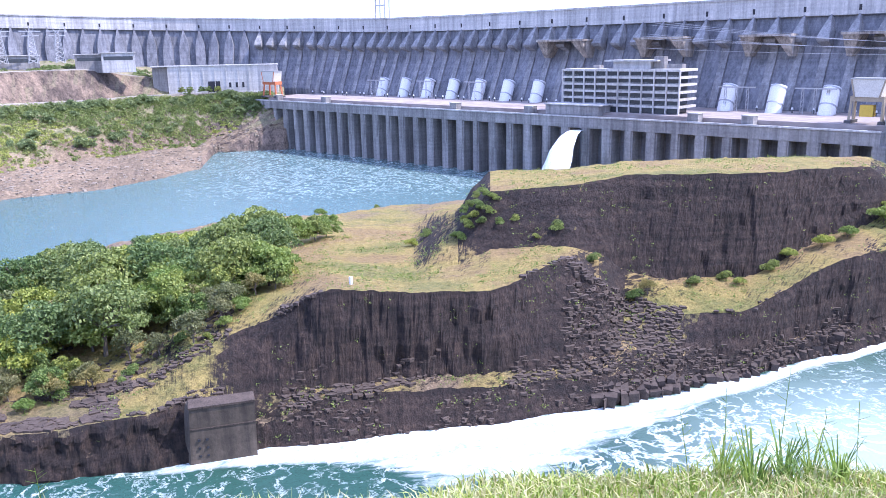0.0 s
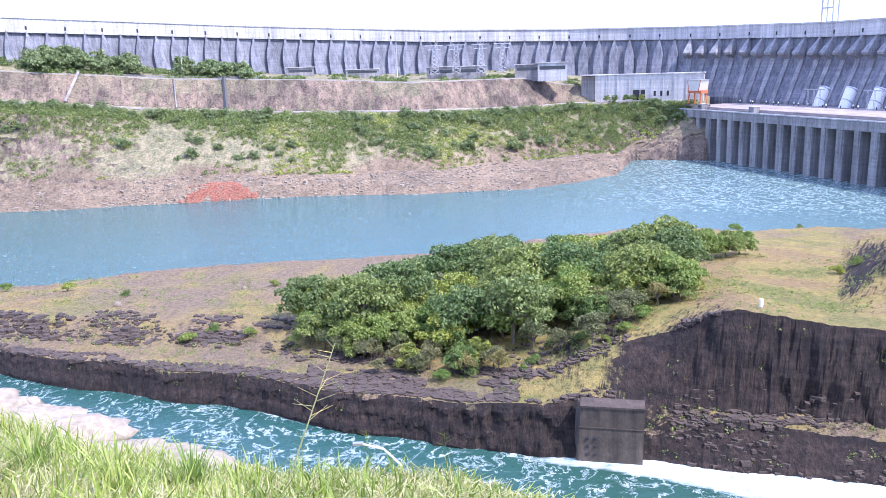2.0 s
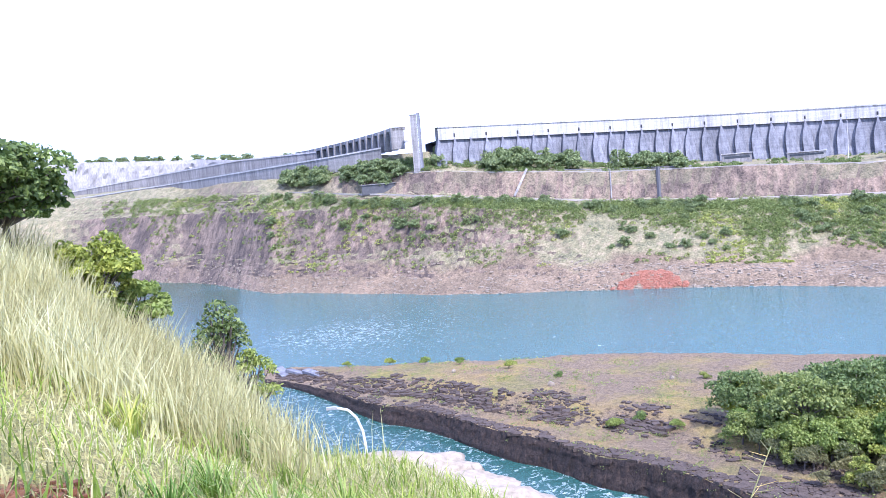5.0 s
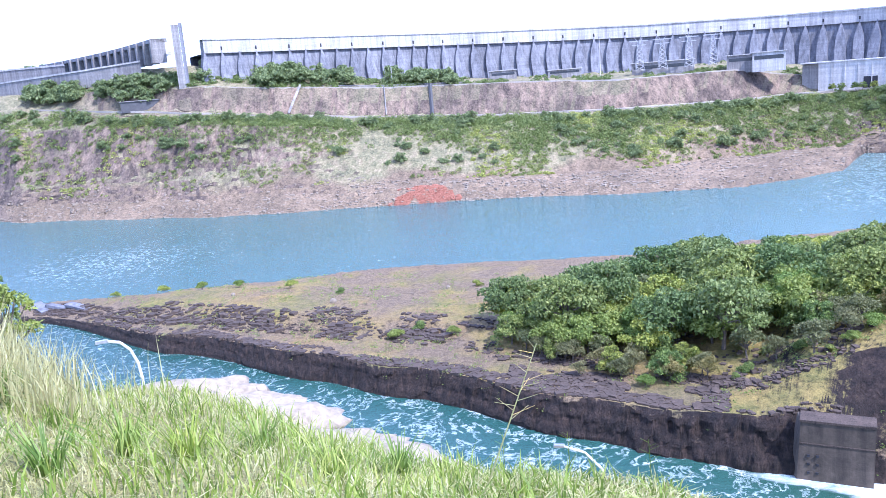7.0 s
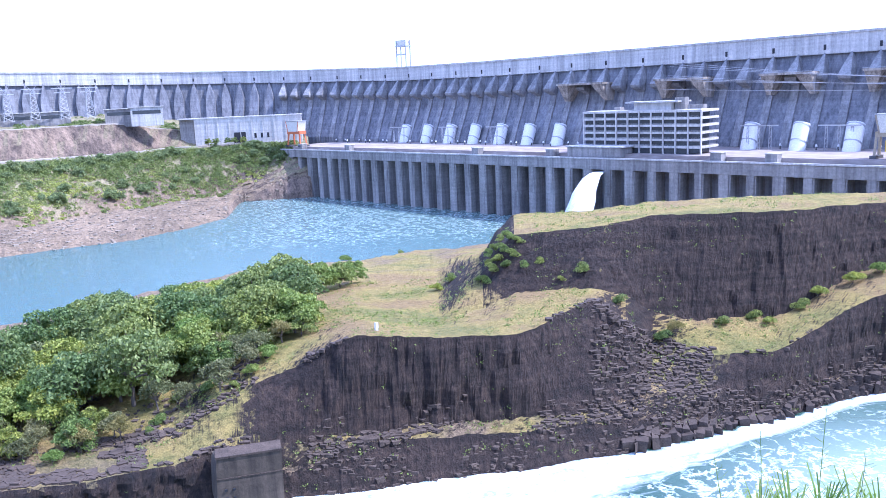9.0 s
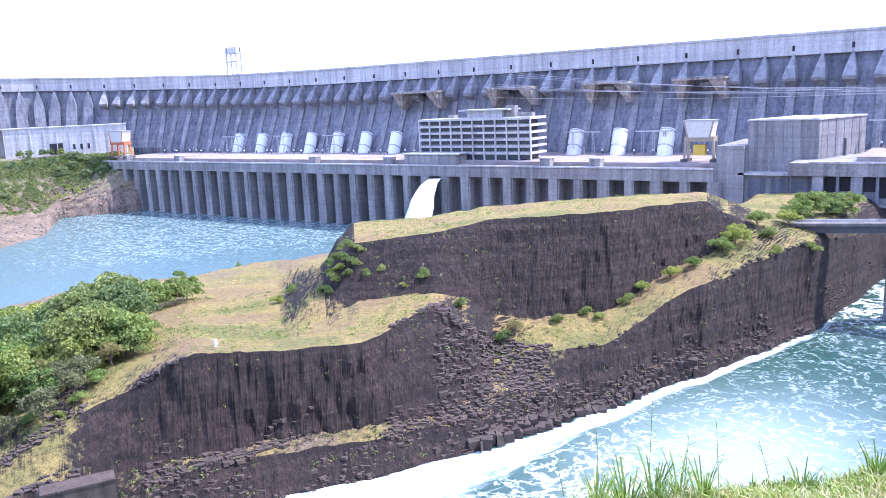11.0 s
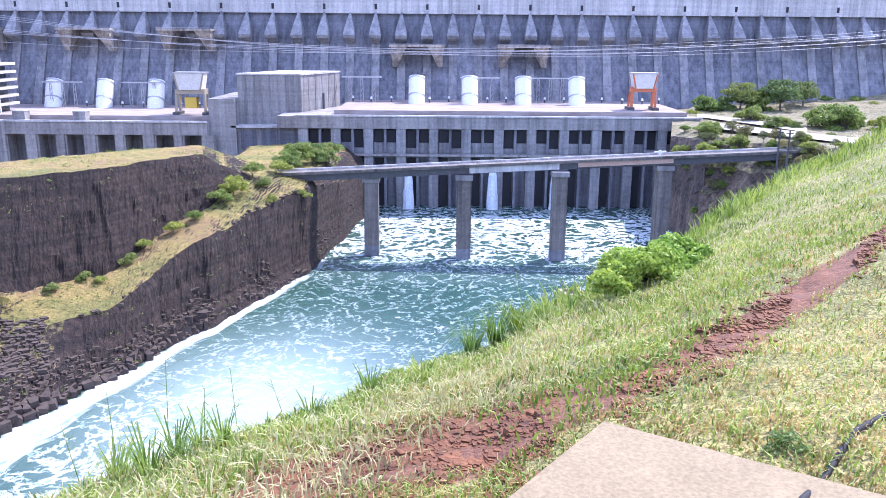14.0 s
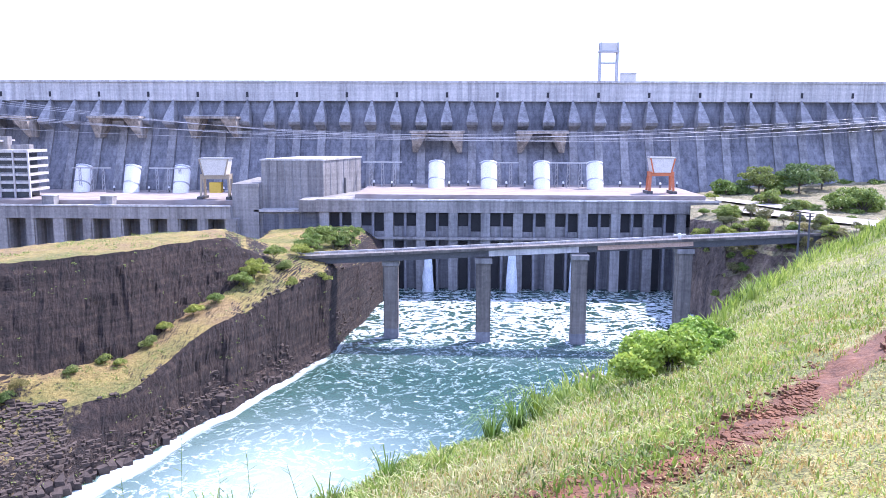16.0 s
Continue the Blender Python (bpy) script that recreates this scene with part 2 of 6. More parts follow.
def water_material():
    """Blue-green water; the mesh carries each place's foam, aeration and painted sky glare."""
    m, nt, bs = shader("river_water", 0.1)
    v = coords(nt)
    fo = nt.nodes.new("ShaderNodeAttribute")
    fo.attribute_name = "foam"
    ai = nt.nodes.new("ShaderNodeAttribute")
    ai.attribute_name = "air_glare"
    ripple = noise_out(nt, v, 0.3, 6, 0.7)
    warp = node(nt, "ShaderNodeTexNoise", Scale=0.035, Detail=3.0)
    nt.links.new(v, warp.inputs["Vector"])
    bent = nt.nodes.new("ShaderNodeVectorMath")
    bent.operation = 'MULTIPLY_ADD'
    nt.links.new(warp.outputs["Color"], bent.inputs[0])
    bent.inputs[1].default_value = (22, 22, 0)
    nt.links.new(v, bent.inputs[2])
    lace = node(nt, "ShaderNodeTexNoise", Scale=0.115, Detail=8.0, Roughness=0.68)
    nt.links.new(bent.outputs[0], lace.inputs["Vector"])
    ridge = nt.nodes.new("ShaderNodeMath")      # thin winding lines of foam
    ridge.operation = 'SUBTRACT'
    nt.links.new(lace.outputs["Fac"], ridge.inputs[0])
    ridge.inputs[1].default_value = 0.5
    fold = nt.nodes.new("ShaderNodeMath")
    fold.operation = 'ABSOLUTE'
    nt.links.new(ridge.outputs[0], fold.inputs[0])
    thick = nt.nodes.new("ShaderNodeMath")
    thick.operation = 'MULTIPLY_ADD'
    nt.links.new(fold.outputs[0], thick.inputs[0])
    thick.inputs[1].default_value = -6.0
    nt.links.new(fo.outputs["Fac"], thick.inputs[2])
    fleck = noise_out(nt, coords(nt, (1, 0.6, 1)), 0.5, 4, 0.7)
    sumf = nt.nodes.new("ShaderNodeMath")
    sumf.operation = 'MULTIPLY_ADD'
    nt.links.new(fleck, sumf.inputs[0])
    sumf.inputs[1].default_value = 0.7
    nt.links.new(thick.outputs[0], sumf.inputs[2])
    flow = nt.nodes.new("ShaderNodeAttribute")      # along and across the current
    flow.attribute_name = "flow"
    fm = nt.nodes.new("ShaderNodeMapping")
    fm.inputs["Scale"].default_value = (0.03, 0.22, 1)
    nt.links.new(flow.outputs["Vector"], fm.inputs["Vector"])
    bend = nt.nodes.new("ShaderNodeVectorMath")
    bend.operation = 'MULTIPLY_ADD'
    nt.links.new(warp.outputs["Color"], bend.inputs[0])
    bend.inputs[1].default_value = (0.8, 2.4, 0)
    nt.links.new(fm.outputs[0], bend.inputs[2])
    streak = node(nt, "ShaderNodeTexNoise", Scale=1.0, Detail=7.0, Roughness=0.66)
    nt.links.new(bend.outputs[0], streak.inputs["Vector"])
    ra = nt.nodes.new("ShaderNodeAttribute")
    ra.attribute_name = "rapid"
    rush = nt.nodes.new("ShaderNodeMath")
    rush.operation = 'MULTIPLY_ADD'
    nt.links.new(ra.outputs["Fac"], rush.inputs[0])
    rush.inputs[1].default_value = 0.52
    nt.links.new(streak.outputs["Fac"], rush.inputs[2])
    surge = ramp(nt, rush.outputs[0], [(0.68, (0, 0, 0)), (0.98, (1, 1, 1))])
    foam = mix(nt, 1.0, ramp(nt, sumf.outputs[0], [(0.53, (0, 0, 0)), (0.80, (1, 1, 1))]), surge, 'SCREEN')
    broad = noise_out(nt, v, 0.01, 3)
    c = ramp(nt, broad, [(0.3, (0.018, 0.06, 0.044)), (0.7, (0.032, 0.088, 0.066))])
    de = nt.nodes.new("ShaderNodeAttribute")     # bluer main river: the sky's reflection put into its colour
    de.attribute_name = "sky_tint"
    c = mix(nt, de.outputs["Fac"], c, (0.03, 0.108, 0.115))
    c = mix(nt, ai.outputs["Fac"], c, (0.50, 0.61, 0.57))
    white = ramp(nt, noise_out(nt, coords(nt, (1, 0.7, 1)), 0.35, 6, 0.75), [(0.36, (0.27, 0.38, 0.38)), (0.6, (0.82, 0.85, 0.85))])
    nt.links.new(mix(nt, foam, c, white), bs.inputs["Base Color"])
    nt.links.new(mix(nt, foam, (0.16, 0.16, 0.16), (0.8, 0.8, 0.8)), bs.inputs["Roughness"])
    bs.inputs["Specular IOR Level"].default_value = 0.4
    bump(nt, bs, ripple, 0.42, 0.9)
    return m


WATER = water_material()


# ---- building helpers ----
def part(name, bm, material, parent=None, label=""):
    me = bpy.data.meshes.new(name)
    bm.to_mesh(me)
    bm.free()
    me.materials.append(material)
    ob = new(name, me)
    ob.parent = parent
    if label:
        ob["label"] = label
    return ob


def thing(name, label, category, m=None, group="", kind=""):
    ob = new(name)
    if m is not None:
        ob.matrix_world = m
    return tagged(ob, label, category, group, kind)


def box(bm, x0, x1, y0, y1, z0, z1):
    vs = [bm.verts.new((x, y, z)) for z in (z0, z1) for x, y in ((x0, y0), (x1, y0), (x1, y1), (x0, y1))]
    for f in ((3, 2, 1, 0), (4, 5, 6, 7), (0, 1, 5, 4), (1, 2, 6, 5), (2, 3, 7, 6), (3, 0, 4, 7)):
        bm.faces.new([vs[i] for i in f])
    return bm


def boxes(*dims):
    bm = bmesh.new()
    for d in dims:
        box(bm, *d)
    return bm


def prism(bm, outline, z0, z1):
    lo = [bm.verts.new((x, y, z0)) for x, y in outline]
    hi = [bm.verts.new((x, y, z1)) for x, y in outline]
    n = len(outline)
    bm.faces.new(lo[::-1]), bm.faces.new(hi)
    for i in range(n):
        bm.faces.new((lo[i], lo[(i + 1) % n], hi[(i + 1) % n], hi[i]))
    return bm


def rod(bm, a, b, r0, r1=None, n=8):
    a, b = Vector(a), Vector(b)
    q = (b - a).to_track_quat('Z', 'Y')
    r1 = r0 if r1 is None else r1
    rings = []
    for p, r in ((a, r0), (b, r1)):
        rings.append([bm.verts.new(p + q @ Vector((r * math.cos(2 * math.pi * i / n), r * math.sin(2 * math.pi * i / n), 0))) for i in range(n)])
    for i in range(n):
        bm.faces.new((rings[0][i], rings[0][(i + 1) % n], rings[1][(i + 1) % n], rings[1][i]))
    bm.faces.new(rings[0][::-1]), bm.faces.new(rings[1])
    return bm


def polar(az, r, z):
    a = radians(az)
    return Vector((-math.sin(a) * r, math.cos(a) * r, z))


def lerp_rows(rows, a):
    """The row at the heading a, between the two nearest of the sorted rows."""
    for p, q in zip(rows, rows[1:]):
        if a <= q[0]:
            k = max(0.0, (a - p[0]) / (q[0] - p[0]))
            k = k * k * (3 - 2 * k) * 0.5 + k * 0.5
            return [u + (v - u) * k for u, v in zip(p[1:], q[1:])]
    return list(rows[-1][1:])


def land(name, rows, step, subs, rough, material, cliff=1.0):
    """Land as a sheet lofted over headings: each row is heading, shore distance, then pairs of distance inland and height."""
    verts, faces, cols = [], [], None
    a = rows[0][0]
    while a <= rows[-1][0] + 1e-6:
        row = lerp_rows(rows, a)
        r0, prof = row[0], [(-1.0, -3.0)] + [(row[i], row[i + 1]) for i in range(1, len(row) - 1, 2)]
        line = []
        for (d0, z0), (d1, z1), n in zip(prof, prof[1:], subs):
            for k in range(n):
                line.append((r0 + d0 + (d1 - d0) * k / n, z0 + (z1 - z0) * k / n, abs(z1 - z0) / (abs(d1 - d0) + abs(z1 - z0) + 1e-6)))
        line.append((r0 + prof[-1][0], prof[-1][1], 0.3))
        for r, z, steep in line:
            p = polar(a, r, z)
            n1 = noise.fractal(p * 0.12, 0.6, 2.0, 5)
            n2 = noise.noise(Vector((p.x * 0.35, p.y * 0.35, p.z * 0.08)))
            n3 = noise.fractal(p * 0.5, 0.7, 2.0, 3)
            n4 = 1 - 2 * abs(noise.noise(Vector((p.x * 0.28, p.y * 0.28, p.z * 0.03 + 5))))
            if z > 0:
                r += rough * cliff * steep * (n2 * 1.3 + n1 * 1.3 + n3 * 0.6 - n4 * 1.3 - (1 - 2 * abs(noise.noise(Vector((p.x * 0.75, p.y * 0.75, p.z * 0.04 + 9))))) * 0.55 + 1.3 * noise.noise(Vector((p.x * 0.02, p.y * 0.02, p.z * 0.55))))
                z += rough * (n1 * 0.9 * (0.35 + steep) + n3 * 0.35 * steep)
            verts.append(polar(a, r, z))
        cols = len(line)
        a += step
    rowsn = len(verts) // cols
    for i in range(rowsn - 1):
        for j in range(cols - 1):
            k = i * cols + j
            faces.append((k + 1, k, k + cols, k + cols + 1))
    me = bpy.data.meshes.new(name)
    me.from_pydata(verts, [], faces)
    me.materials.append(material)
    return new(name, me)


# ---- ground and water ----
gb = bmesh.new()
prism(gb, [(-4500, -4500), (4500, -4500), (4500, 4500), (-4500, 4500)], -30, -6)
tagged(part("ground", gb, BANK), "river bed and distant dry land", "ground", kind="structure")
ISLAND = [
    (5.8, 418, 4, 5, 5, 7, 10, 20, 22, 24, 28, 26, 32, 28, 36, 28, 38, 28),
    (7.5, 365, 6, 4, 8, 8, 15, 26, 40, 33, 50, 34, 60, 35, 78, 35, 90, 35),
    (10.0, 313, 8, 3.6, 10, 6, 18, 32, 40, 35, 50, 35, 80, 36, 110, 36, 138, 36),
    (13.5, 283, 8, 4, 10, 6, 18, 30, 38, 36, 46, 38, 80, 38, 130, 36, 175, 34),
    (15.5, 268, 8, 4.5, 10, 7, 17, 27, 44, 34, 54, 44, 85, 45, 130, 36, 190, 22),
    (16.8, 258, 8, 5.4, 10, 7, 17, 27, 45, 31, 57, 49.5, 95, 48, 130, 35, 196, 20)]
ISLAND += [
    (23.8, 224, 8, 2, 10, 4, 17, 15.6, 45, 18.5, 60, 50, 110, 49, 170, 30, 255, -3),
    (28.5, 208, 10, 3, 15, 7, 30, 14, 52, 19, 70, 50, 122, 48, 190, 24, 295, -3),
    (31.6, 199, 12, 5, 20, 9, 44, 15, 58, 22, 78, 49.5, 130, 47, 200, 20, 320, -3),
    (33.5, 196, 11, 6, 18, 9, 34, 24, 58, 28, 77, 48.5, 125, 47, 195, 20, 325, -3),
    (35.7, 193, 10, 6, 14, 8, 40, 31, 58, 31, 76, 47, 120, 46.5, 190, 20, 330, -3),
    (41.3, 185, 10, 7, 16, 8.5, 24, 28.5, 70, 29, 88, 44.5, 130, 45, 200, 18, 342, -3),
    (42.4, 184.5, 10, 7, 16, 8.5, 23, 29, 69, 27, 88, 40, 130, 40, 210, 15, 338, -3),
    (43.8, 184, 10, 7, 16, 8.5, 23, 29, 66, 25, 90, 31, 130, 29, 230, 12, 335, -3),
    (47.0, 182, 10, 7.4, 16, 9, 22, 30, 60, 23, 75, 22, 130, 18, 270, 7, 305, -3)]
ISLAND += [
    (53.1, 179, 10, 8.5, 16, 9.5, 24, 32, 60, 27, 80, 24, 130, 19, 235, 10, 285, -3),
    (59.1, 180, 6, 4, 14, 9, 28, 22, 45, 24, 70, 22, 110, 18, 250, 8, 278, -3),
    (63.0, 180, 2, 3, 8, 13, 24, 17, 40, 19, 70, 18, 100, 17, 240, 6, 268, -3),
    (66.6, 180, 1, 1.5, 5, 11.5, 20, 12, 45, 14, 70, 14, 100, 13, 230, 5, 260, -3),
    (72.0, 184, 1, 1, 5, 10, 25, 9.5, 50, 12, 80, 12, 100, 11, 200, 4, 238, -3),
    (80.3, 195, 1, 1, 5, 9, 30, 8.5, 45, 9.5, 80, 9.5, 120, 8, 190, 3, 218, -3)]
ISLAND += [
    (92.8, 230, 1, 1, 5, 7.8, 40, 6, 56, 9, 80, 8, 110, 5.5, 165, 3, 186, -3),
    (98.9, 254, 1, 1, 5, 7.9, 30, 7, 42, 10.5, 70, 11, 90, 10, 130, 5, 160, -3),
    (108.3, 309, 1, 1, 5, 6, 20, 6.5, 40, 9, 50, 9.5, 65, 9, 90, 4, 106, -3),
    (116.9, 405, 1, 1, 3, 2, 12, 2.2, 16, 2.5, 20, 2.5, 24, 2, 30, 1.5, 34, -3)]


def ease(e0, e1, x):
    k = min(1.0, max(0.0, (x - e0) / (e1 - e0)))
    return k * k * (3 - 2 * k)


RAPID = [(8, 1.5), (15, 4), (25, 7), (32, 15), (38, 36), (46, 22), (52, 10), (58, 4.5), (64, 3), (70, 1.5), (76, 0.2), (120, 0.1)]


def foam_at(x, y):
    """How much foam, aeration and painted sky glare the water holds at a place."""
    az, r = math.degrees(math.atan2(-x, y)), math.hypot(x, y)
    foam, air_glare, sky_tint, rapid = 0.12, 0.0, 0.0, 0.0
    along_it, across = radians(az) * 220, r
    if -20 < az < 118:
        shore = lerp_rows(ISLAND, min(max(az, 5.8), 116.9))[0]
        s = shore - r
        if s > -3:      # the side channel
            w = lerp_rows(RAPID, az)[0] if az > 8 else 0.1
            across = s
            rapid = (1 - ease(w * 0.2, w * 1.5 + 4, s)) * ease(6, 11, az) * (1 - 0.85 * ease(60, 72, az)) * (1 - ease(100, 116, az))
            foam = 0.29 + 0.025 * ease(58, 72, az)
            sky_tint = 0.25 * ease(60, 80, az)
            foam -= 0.05 * ease(85, 110, az)
            # pale patch in mid-channel: sky glare painted into the aerated water's colour
            air_glare = 0.6 * math.exp(-((x + 48) / 36) ** 2 - ((y - 190) / 48) ** 2) 
            foam += 0.3 * math.exp(-((x + 62) / 30) ** 2 - ((y - 150) / 40) ** 2)
        if y > 300 and -75 < x < 140:
            foam = 0.3 + 0.22 * ease(322, 350, y) - 0.16 * ease(415, 440, y)
            air_glare = 0.04
        if s < -20 and az > 30:     # the main river
            sky_tint = 0.7
            foam = 0.17 + 0.14 * (1 - ease(56, 67, az)) * ease(480, 560, r)
            air_glare = 0.06 + 0.10 * (1 - ease(60, 75, az))
            foam += 0.14 * math.exp(-((az - 111) / 6) ** 2 - ((r - 520) / 60) ** 2)
    return foam, air_glare, sky_tint, rapid, along_it, across


gx = [-2600, -1800, -1300] + [-1000 + 8 * i for i in range(72)] + [-424 + 3 * i for i in range(190)] + [150, 180, 220, 300, 500, 900]
gy = [-1600, -1000, -700, -500] + [-400 + 8 * i for i in range(22)] + [-224 + 3 * i for i in range(226)] + [456, 470, 500, 560]
me = bpy.data.meshes.new("water")
ny = len(gy)
me.from_pydata([(x, y, 0.0) for x in gx for y in gy], [],
               [(i * ny + j, (i + 1) * ny + j, (i + 1) * ny + j + 1, i * ny + j + 1) for i in range(len(gx) - 1) for j in range(ny - 1)])
pairs = [foam_at(x, y) for x in gx for y in gy]
for n, name in enumerate(("foam", "air_glare", "sky_tint")):
    me.attributes.new(name, 'FLOAT', 'POINT').data.foreach_set("value", [p[n] for p in pairs])
me.attributes.new("rapid", 'FLOAT', 'POINT').data.foreach_set("value", [p[3] for p in pairs])
me.attributes.new("flow", 'FLOAT_VECTOR', 'POINT').data.foreach_set("vector", [c for p in pairs for c in (p[4], p[5], 0.0)])
me.materials.append(WATER)
tagged(new("water", me), "blue-green river water with white foam", "water", kind="structure")

island = land("island", ISLAND, 0.17, (2, 10, 5, 20, 8, 20, 8, 8, 10), 1.0, ROCK)
tagged(island, "dark basalt island with dry grass on its terraces", "island", kind="structure")

FAR_BANK = [  # shore, gravel, scrub foot, scrub top, road, terrace foot, terrace top, dam foot
    (55.5, 800, 8, 20, 30, 40, 50, 50, 60, 52, 66, 52, 80, 54, 160, 60),
    (60.3, 800, 8, 6, 20, 14, 50, 46, 66, 52, 72, 52.5, 86, 54, 150, 68),
    (61.6, 668, 40, 3, 135, 8, 182, 44, 200, 52, 208, 53, 230, 56, 290, 72),
    (64.5, 625, 40, 3, 160, 9, 215, 44, 238, 52, 246, 53, 262, 70, 330, 80),
    (68.0, 598, 40, 4, 140, 9, 198, 42, 228, 51, 236, 52, 258, 79, 345, 88),
    (75.3, 595, 25, 5, 80, 10, 145, 43, 172, 53.5, 180, 54, 202, 79, 335, 86),
    (83.0, 612, 20, 7, 45, 13, 110, 46, 152, 56, 160, 56.5, 182, 85, 300, 90)]
FAR_BANK += [
    (90.8, 621, 20, 9, 45, 17, 110, 51, 150, 62, 157, 63.5, 180, 89, 250, 98),
    (98.5, 632, 42, 10, 72, 30, 104, 63, 140, 71, 146, 73, 166, 97, 220, 113),
    (104.0, 655, 48, 11, 78, 34, 106, 70, 128, 80, 134, 83, 152, 104, 190, 125),
    (108.0, 695, 46, 11, 72, 32, 102, 72, 122, 86, 128, 88, 148, 106, 190, 128),
    (115.4, 775, 44, 12, 66, 30, 110, 76, 160, 97, 168, 99, 200, 112, 300, 120),
    (121.7, 1000, 25, 16, 50, 32, 110, 80, 180, 104, 190, 106, 220, 118, 420, 128),
    (128.5, 1200, 30, 18, 60, 36, 130, 82, 200, 112, 210, 113, 240, 118, 420, 125),
    (142, 1300, 30, 18, 60, 36, 130, 82, 200, 112, 210, 113, 240, 118, 420, 125)]
far_bank = land("far_bank", FAR_BANK, 0.25, (2, 8, 8, 14, 8, 2, 10, 10), 2.4, BANK)
tagged(far_bank, "sloping far bank of gravel, scrub and terraces", "river bank", kind="structure")

EAST_BANK = [(-60, 260, 15, 20, 30, 40, 50, 55, 120, 60, 200, 62, 400, 80),
             (-30, 300, 15, 20, 30, 38, 50, 50, 150, 51, 260, 52, 330, 60),
             (-24, 330, 15, 20, 30, 38, 45, 49, 120, 50, 210, 51, 250, 55),
             (-18, 365, 12, 20, 22, 36, 35, 47, 80, 49.5, 140, 50, 190, 52),
             (-15.6, 418, 4, 20, 8, 36, 12, 45, 40, 49, 80, 50, 110, 50)]
east_bank = land("east_bank", EAST_BANK, 0.2, (2, 8, 8, 8, 8, 8, 8), 1.6, BANK)
tagged(east_bank, "rocky bank with a flat paved platform", "river bank", kind="structure")

# the knoll under the viewpoint: heading, edge distance, edge drop
KNOLL = [(-190, 12, -1.0), (-150, 16, -0.6), (-110, 28, 1.0), (-75, 30, 2.0), (-45, 30, 2.0), (-31, 30, 2.1), (-25, 26, 3.4), (-21, 20, 3.6), (-16, 15, 3.9), (-9, 12, 3.9), (-3, 9.5, 3.8), (3.3, 8, 3.45),
         (9.3, 6.5, 3.15), (20, 5.5, 2.9), (36, 4.8, 2.72), (50, 4.5, 2.75), (65, 4.7, 2.75), (77, 5.4, 2.92), (85, 6, 3.2),
         (91, 7, 3.5), (98, 8, 3.55), (104, 9.5, 3.6), (109, 11, 3.7), (113.5, 12, 3.9), (116, 12, 3.5), (120, 12, 2.7), (125, 12, 1.9), (130, 12, 0.8), (140, 12, -0.6), (170, 12, -1.0)]


def knoll_height(az, r):
    re, drop = lerp_rows(KNOLL, az)
    base = -1.62
    if r <= re:
        k = min(1.0, max(0.0, (r - 1.5) / (re - 1.5)))
        z = base + (-drop - base) * (k ** 1.25)
    else:
        z = -drop - (r - re) * 0.75 - 0.6 * (1 - math.exp(-(r - re)))
    return EYE[2] + z


def ground_z(az, r):
    p = polar(az, r, 0)
    return knoll_height(az, r) + (0.05 * noise.fractal(p * 1.3, 0.6, 2, 4) + 0.12 * noise.noise(p * 0.35)) * min(1, r / 4)


kv, kf = [], []
RS = [0.0, 0.8] + [1.2 + 0.32 * i for i in range(30)] + [11 + 0.8 * i for i in range(30)] + [36, 40, 48, 60, 80, 100]
AZS = [-190 + 0.75 * i for i in range(481)]
for a in AZS:
    for r in RS:
        p = polar(a, r, 0)
        z = ground_z(a, r)
        kv.append((p.x, p.y, max(z, -4)))
for i in range(len(AZS) - 1):
    for j in range(len(RS) - 1):
        k = i * len(RS) + j
        kf.append((k + 1, k, k + len(RS), k + len(RS) + 1))
km = bpy.data.meshes.new("knoll")
km.from_pydata(kv, [], kf)
km.materials.append(GRASS)
tagged(new("knoll", km), "grassy knoll above the channel", "ground", kind="structure")

# ---- the dam ----
CREST = [(430, 562, 121), (200, 557, 121), (0, 556, 121), (-300, 556, 121), (-520, 555, 121), (-640, 556, 122.5), (-720, 543, 125.5), (-778, 520, 127), (-836, 471, 129.5),
         (-872, 415, 131), (-890, 360, 132.4), (-911, 262, 134.5), (-921, 179, 138), (-908, 56, 142), (-868, -61, 145.7), (-800, -192, 148.5)]


def along(points, spacing):
    """Places every spacing metres along a line, with the direction there."""
    out, left = [], 0.0
    for a, b in zip(points, points[1:]):
        a, b = Vector(a), Vector(b)
        d = (b - a).length
        u = (b - a) / d
        s = left
        while s < d:
            out.append((a + u * s, u))
            s += spacing
        left = s - d
    return out


dam = thing("dam", "long curved concrete buttress dam with a pale parapet", "dam", kind="structure")
steps = along(CREST, 17.0)


def sweep(profile, material, name, closed=True):
    """A profile of (outward, height below the crest) carried along the crest."""
    bm = bmesh.new()
    last = None
    for p, u in steps:
        out = Vector((u.y, -u.x, 0)).normalized() * -1
        if out.dot(Vector((0, 0, 0)) - p) < 0:
            out = -out
        ring = [bm.verts.new((p.x + out.x * o, p.y + out.y * o, (p.z + h) if h > -60 else max(p.z + h, 20))) for o, h in profile]
        if last:
            n = len(ring)
            for i in range(n if closed else n - 1):
                bm.faces.new((last[i], last[(i + 1) % n], ring[(i + 1) % n], ring[i]))
        last = ring
    bmesh.ops.recalc_face_normals(bm, faces=bm.faces)
    return part(name, bm, material, dam)


sweep([(0, 0), (0, -13), (-2, -13.2), (-12, -13.2), (-12, 0)], PARAPET, "parapet")
sweep([(0.8, 0.6), (0.8, -0.8), (-0.5, -0.8), (-0.5, 0.6)], PARAPET, "coping")
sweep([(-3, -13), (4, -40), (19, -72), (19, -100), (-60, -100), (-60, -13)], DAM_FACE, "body")

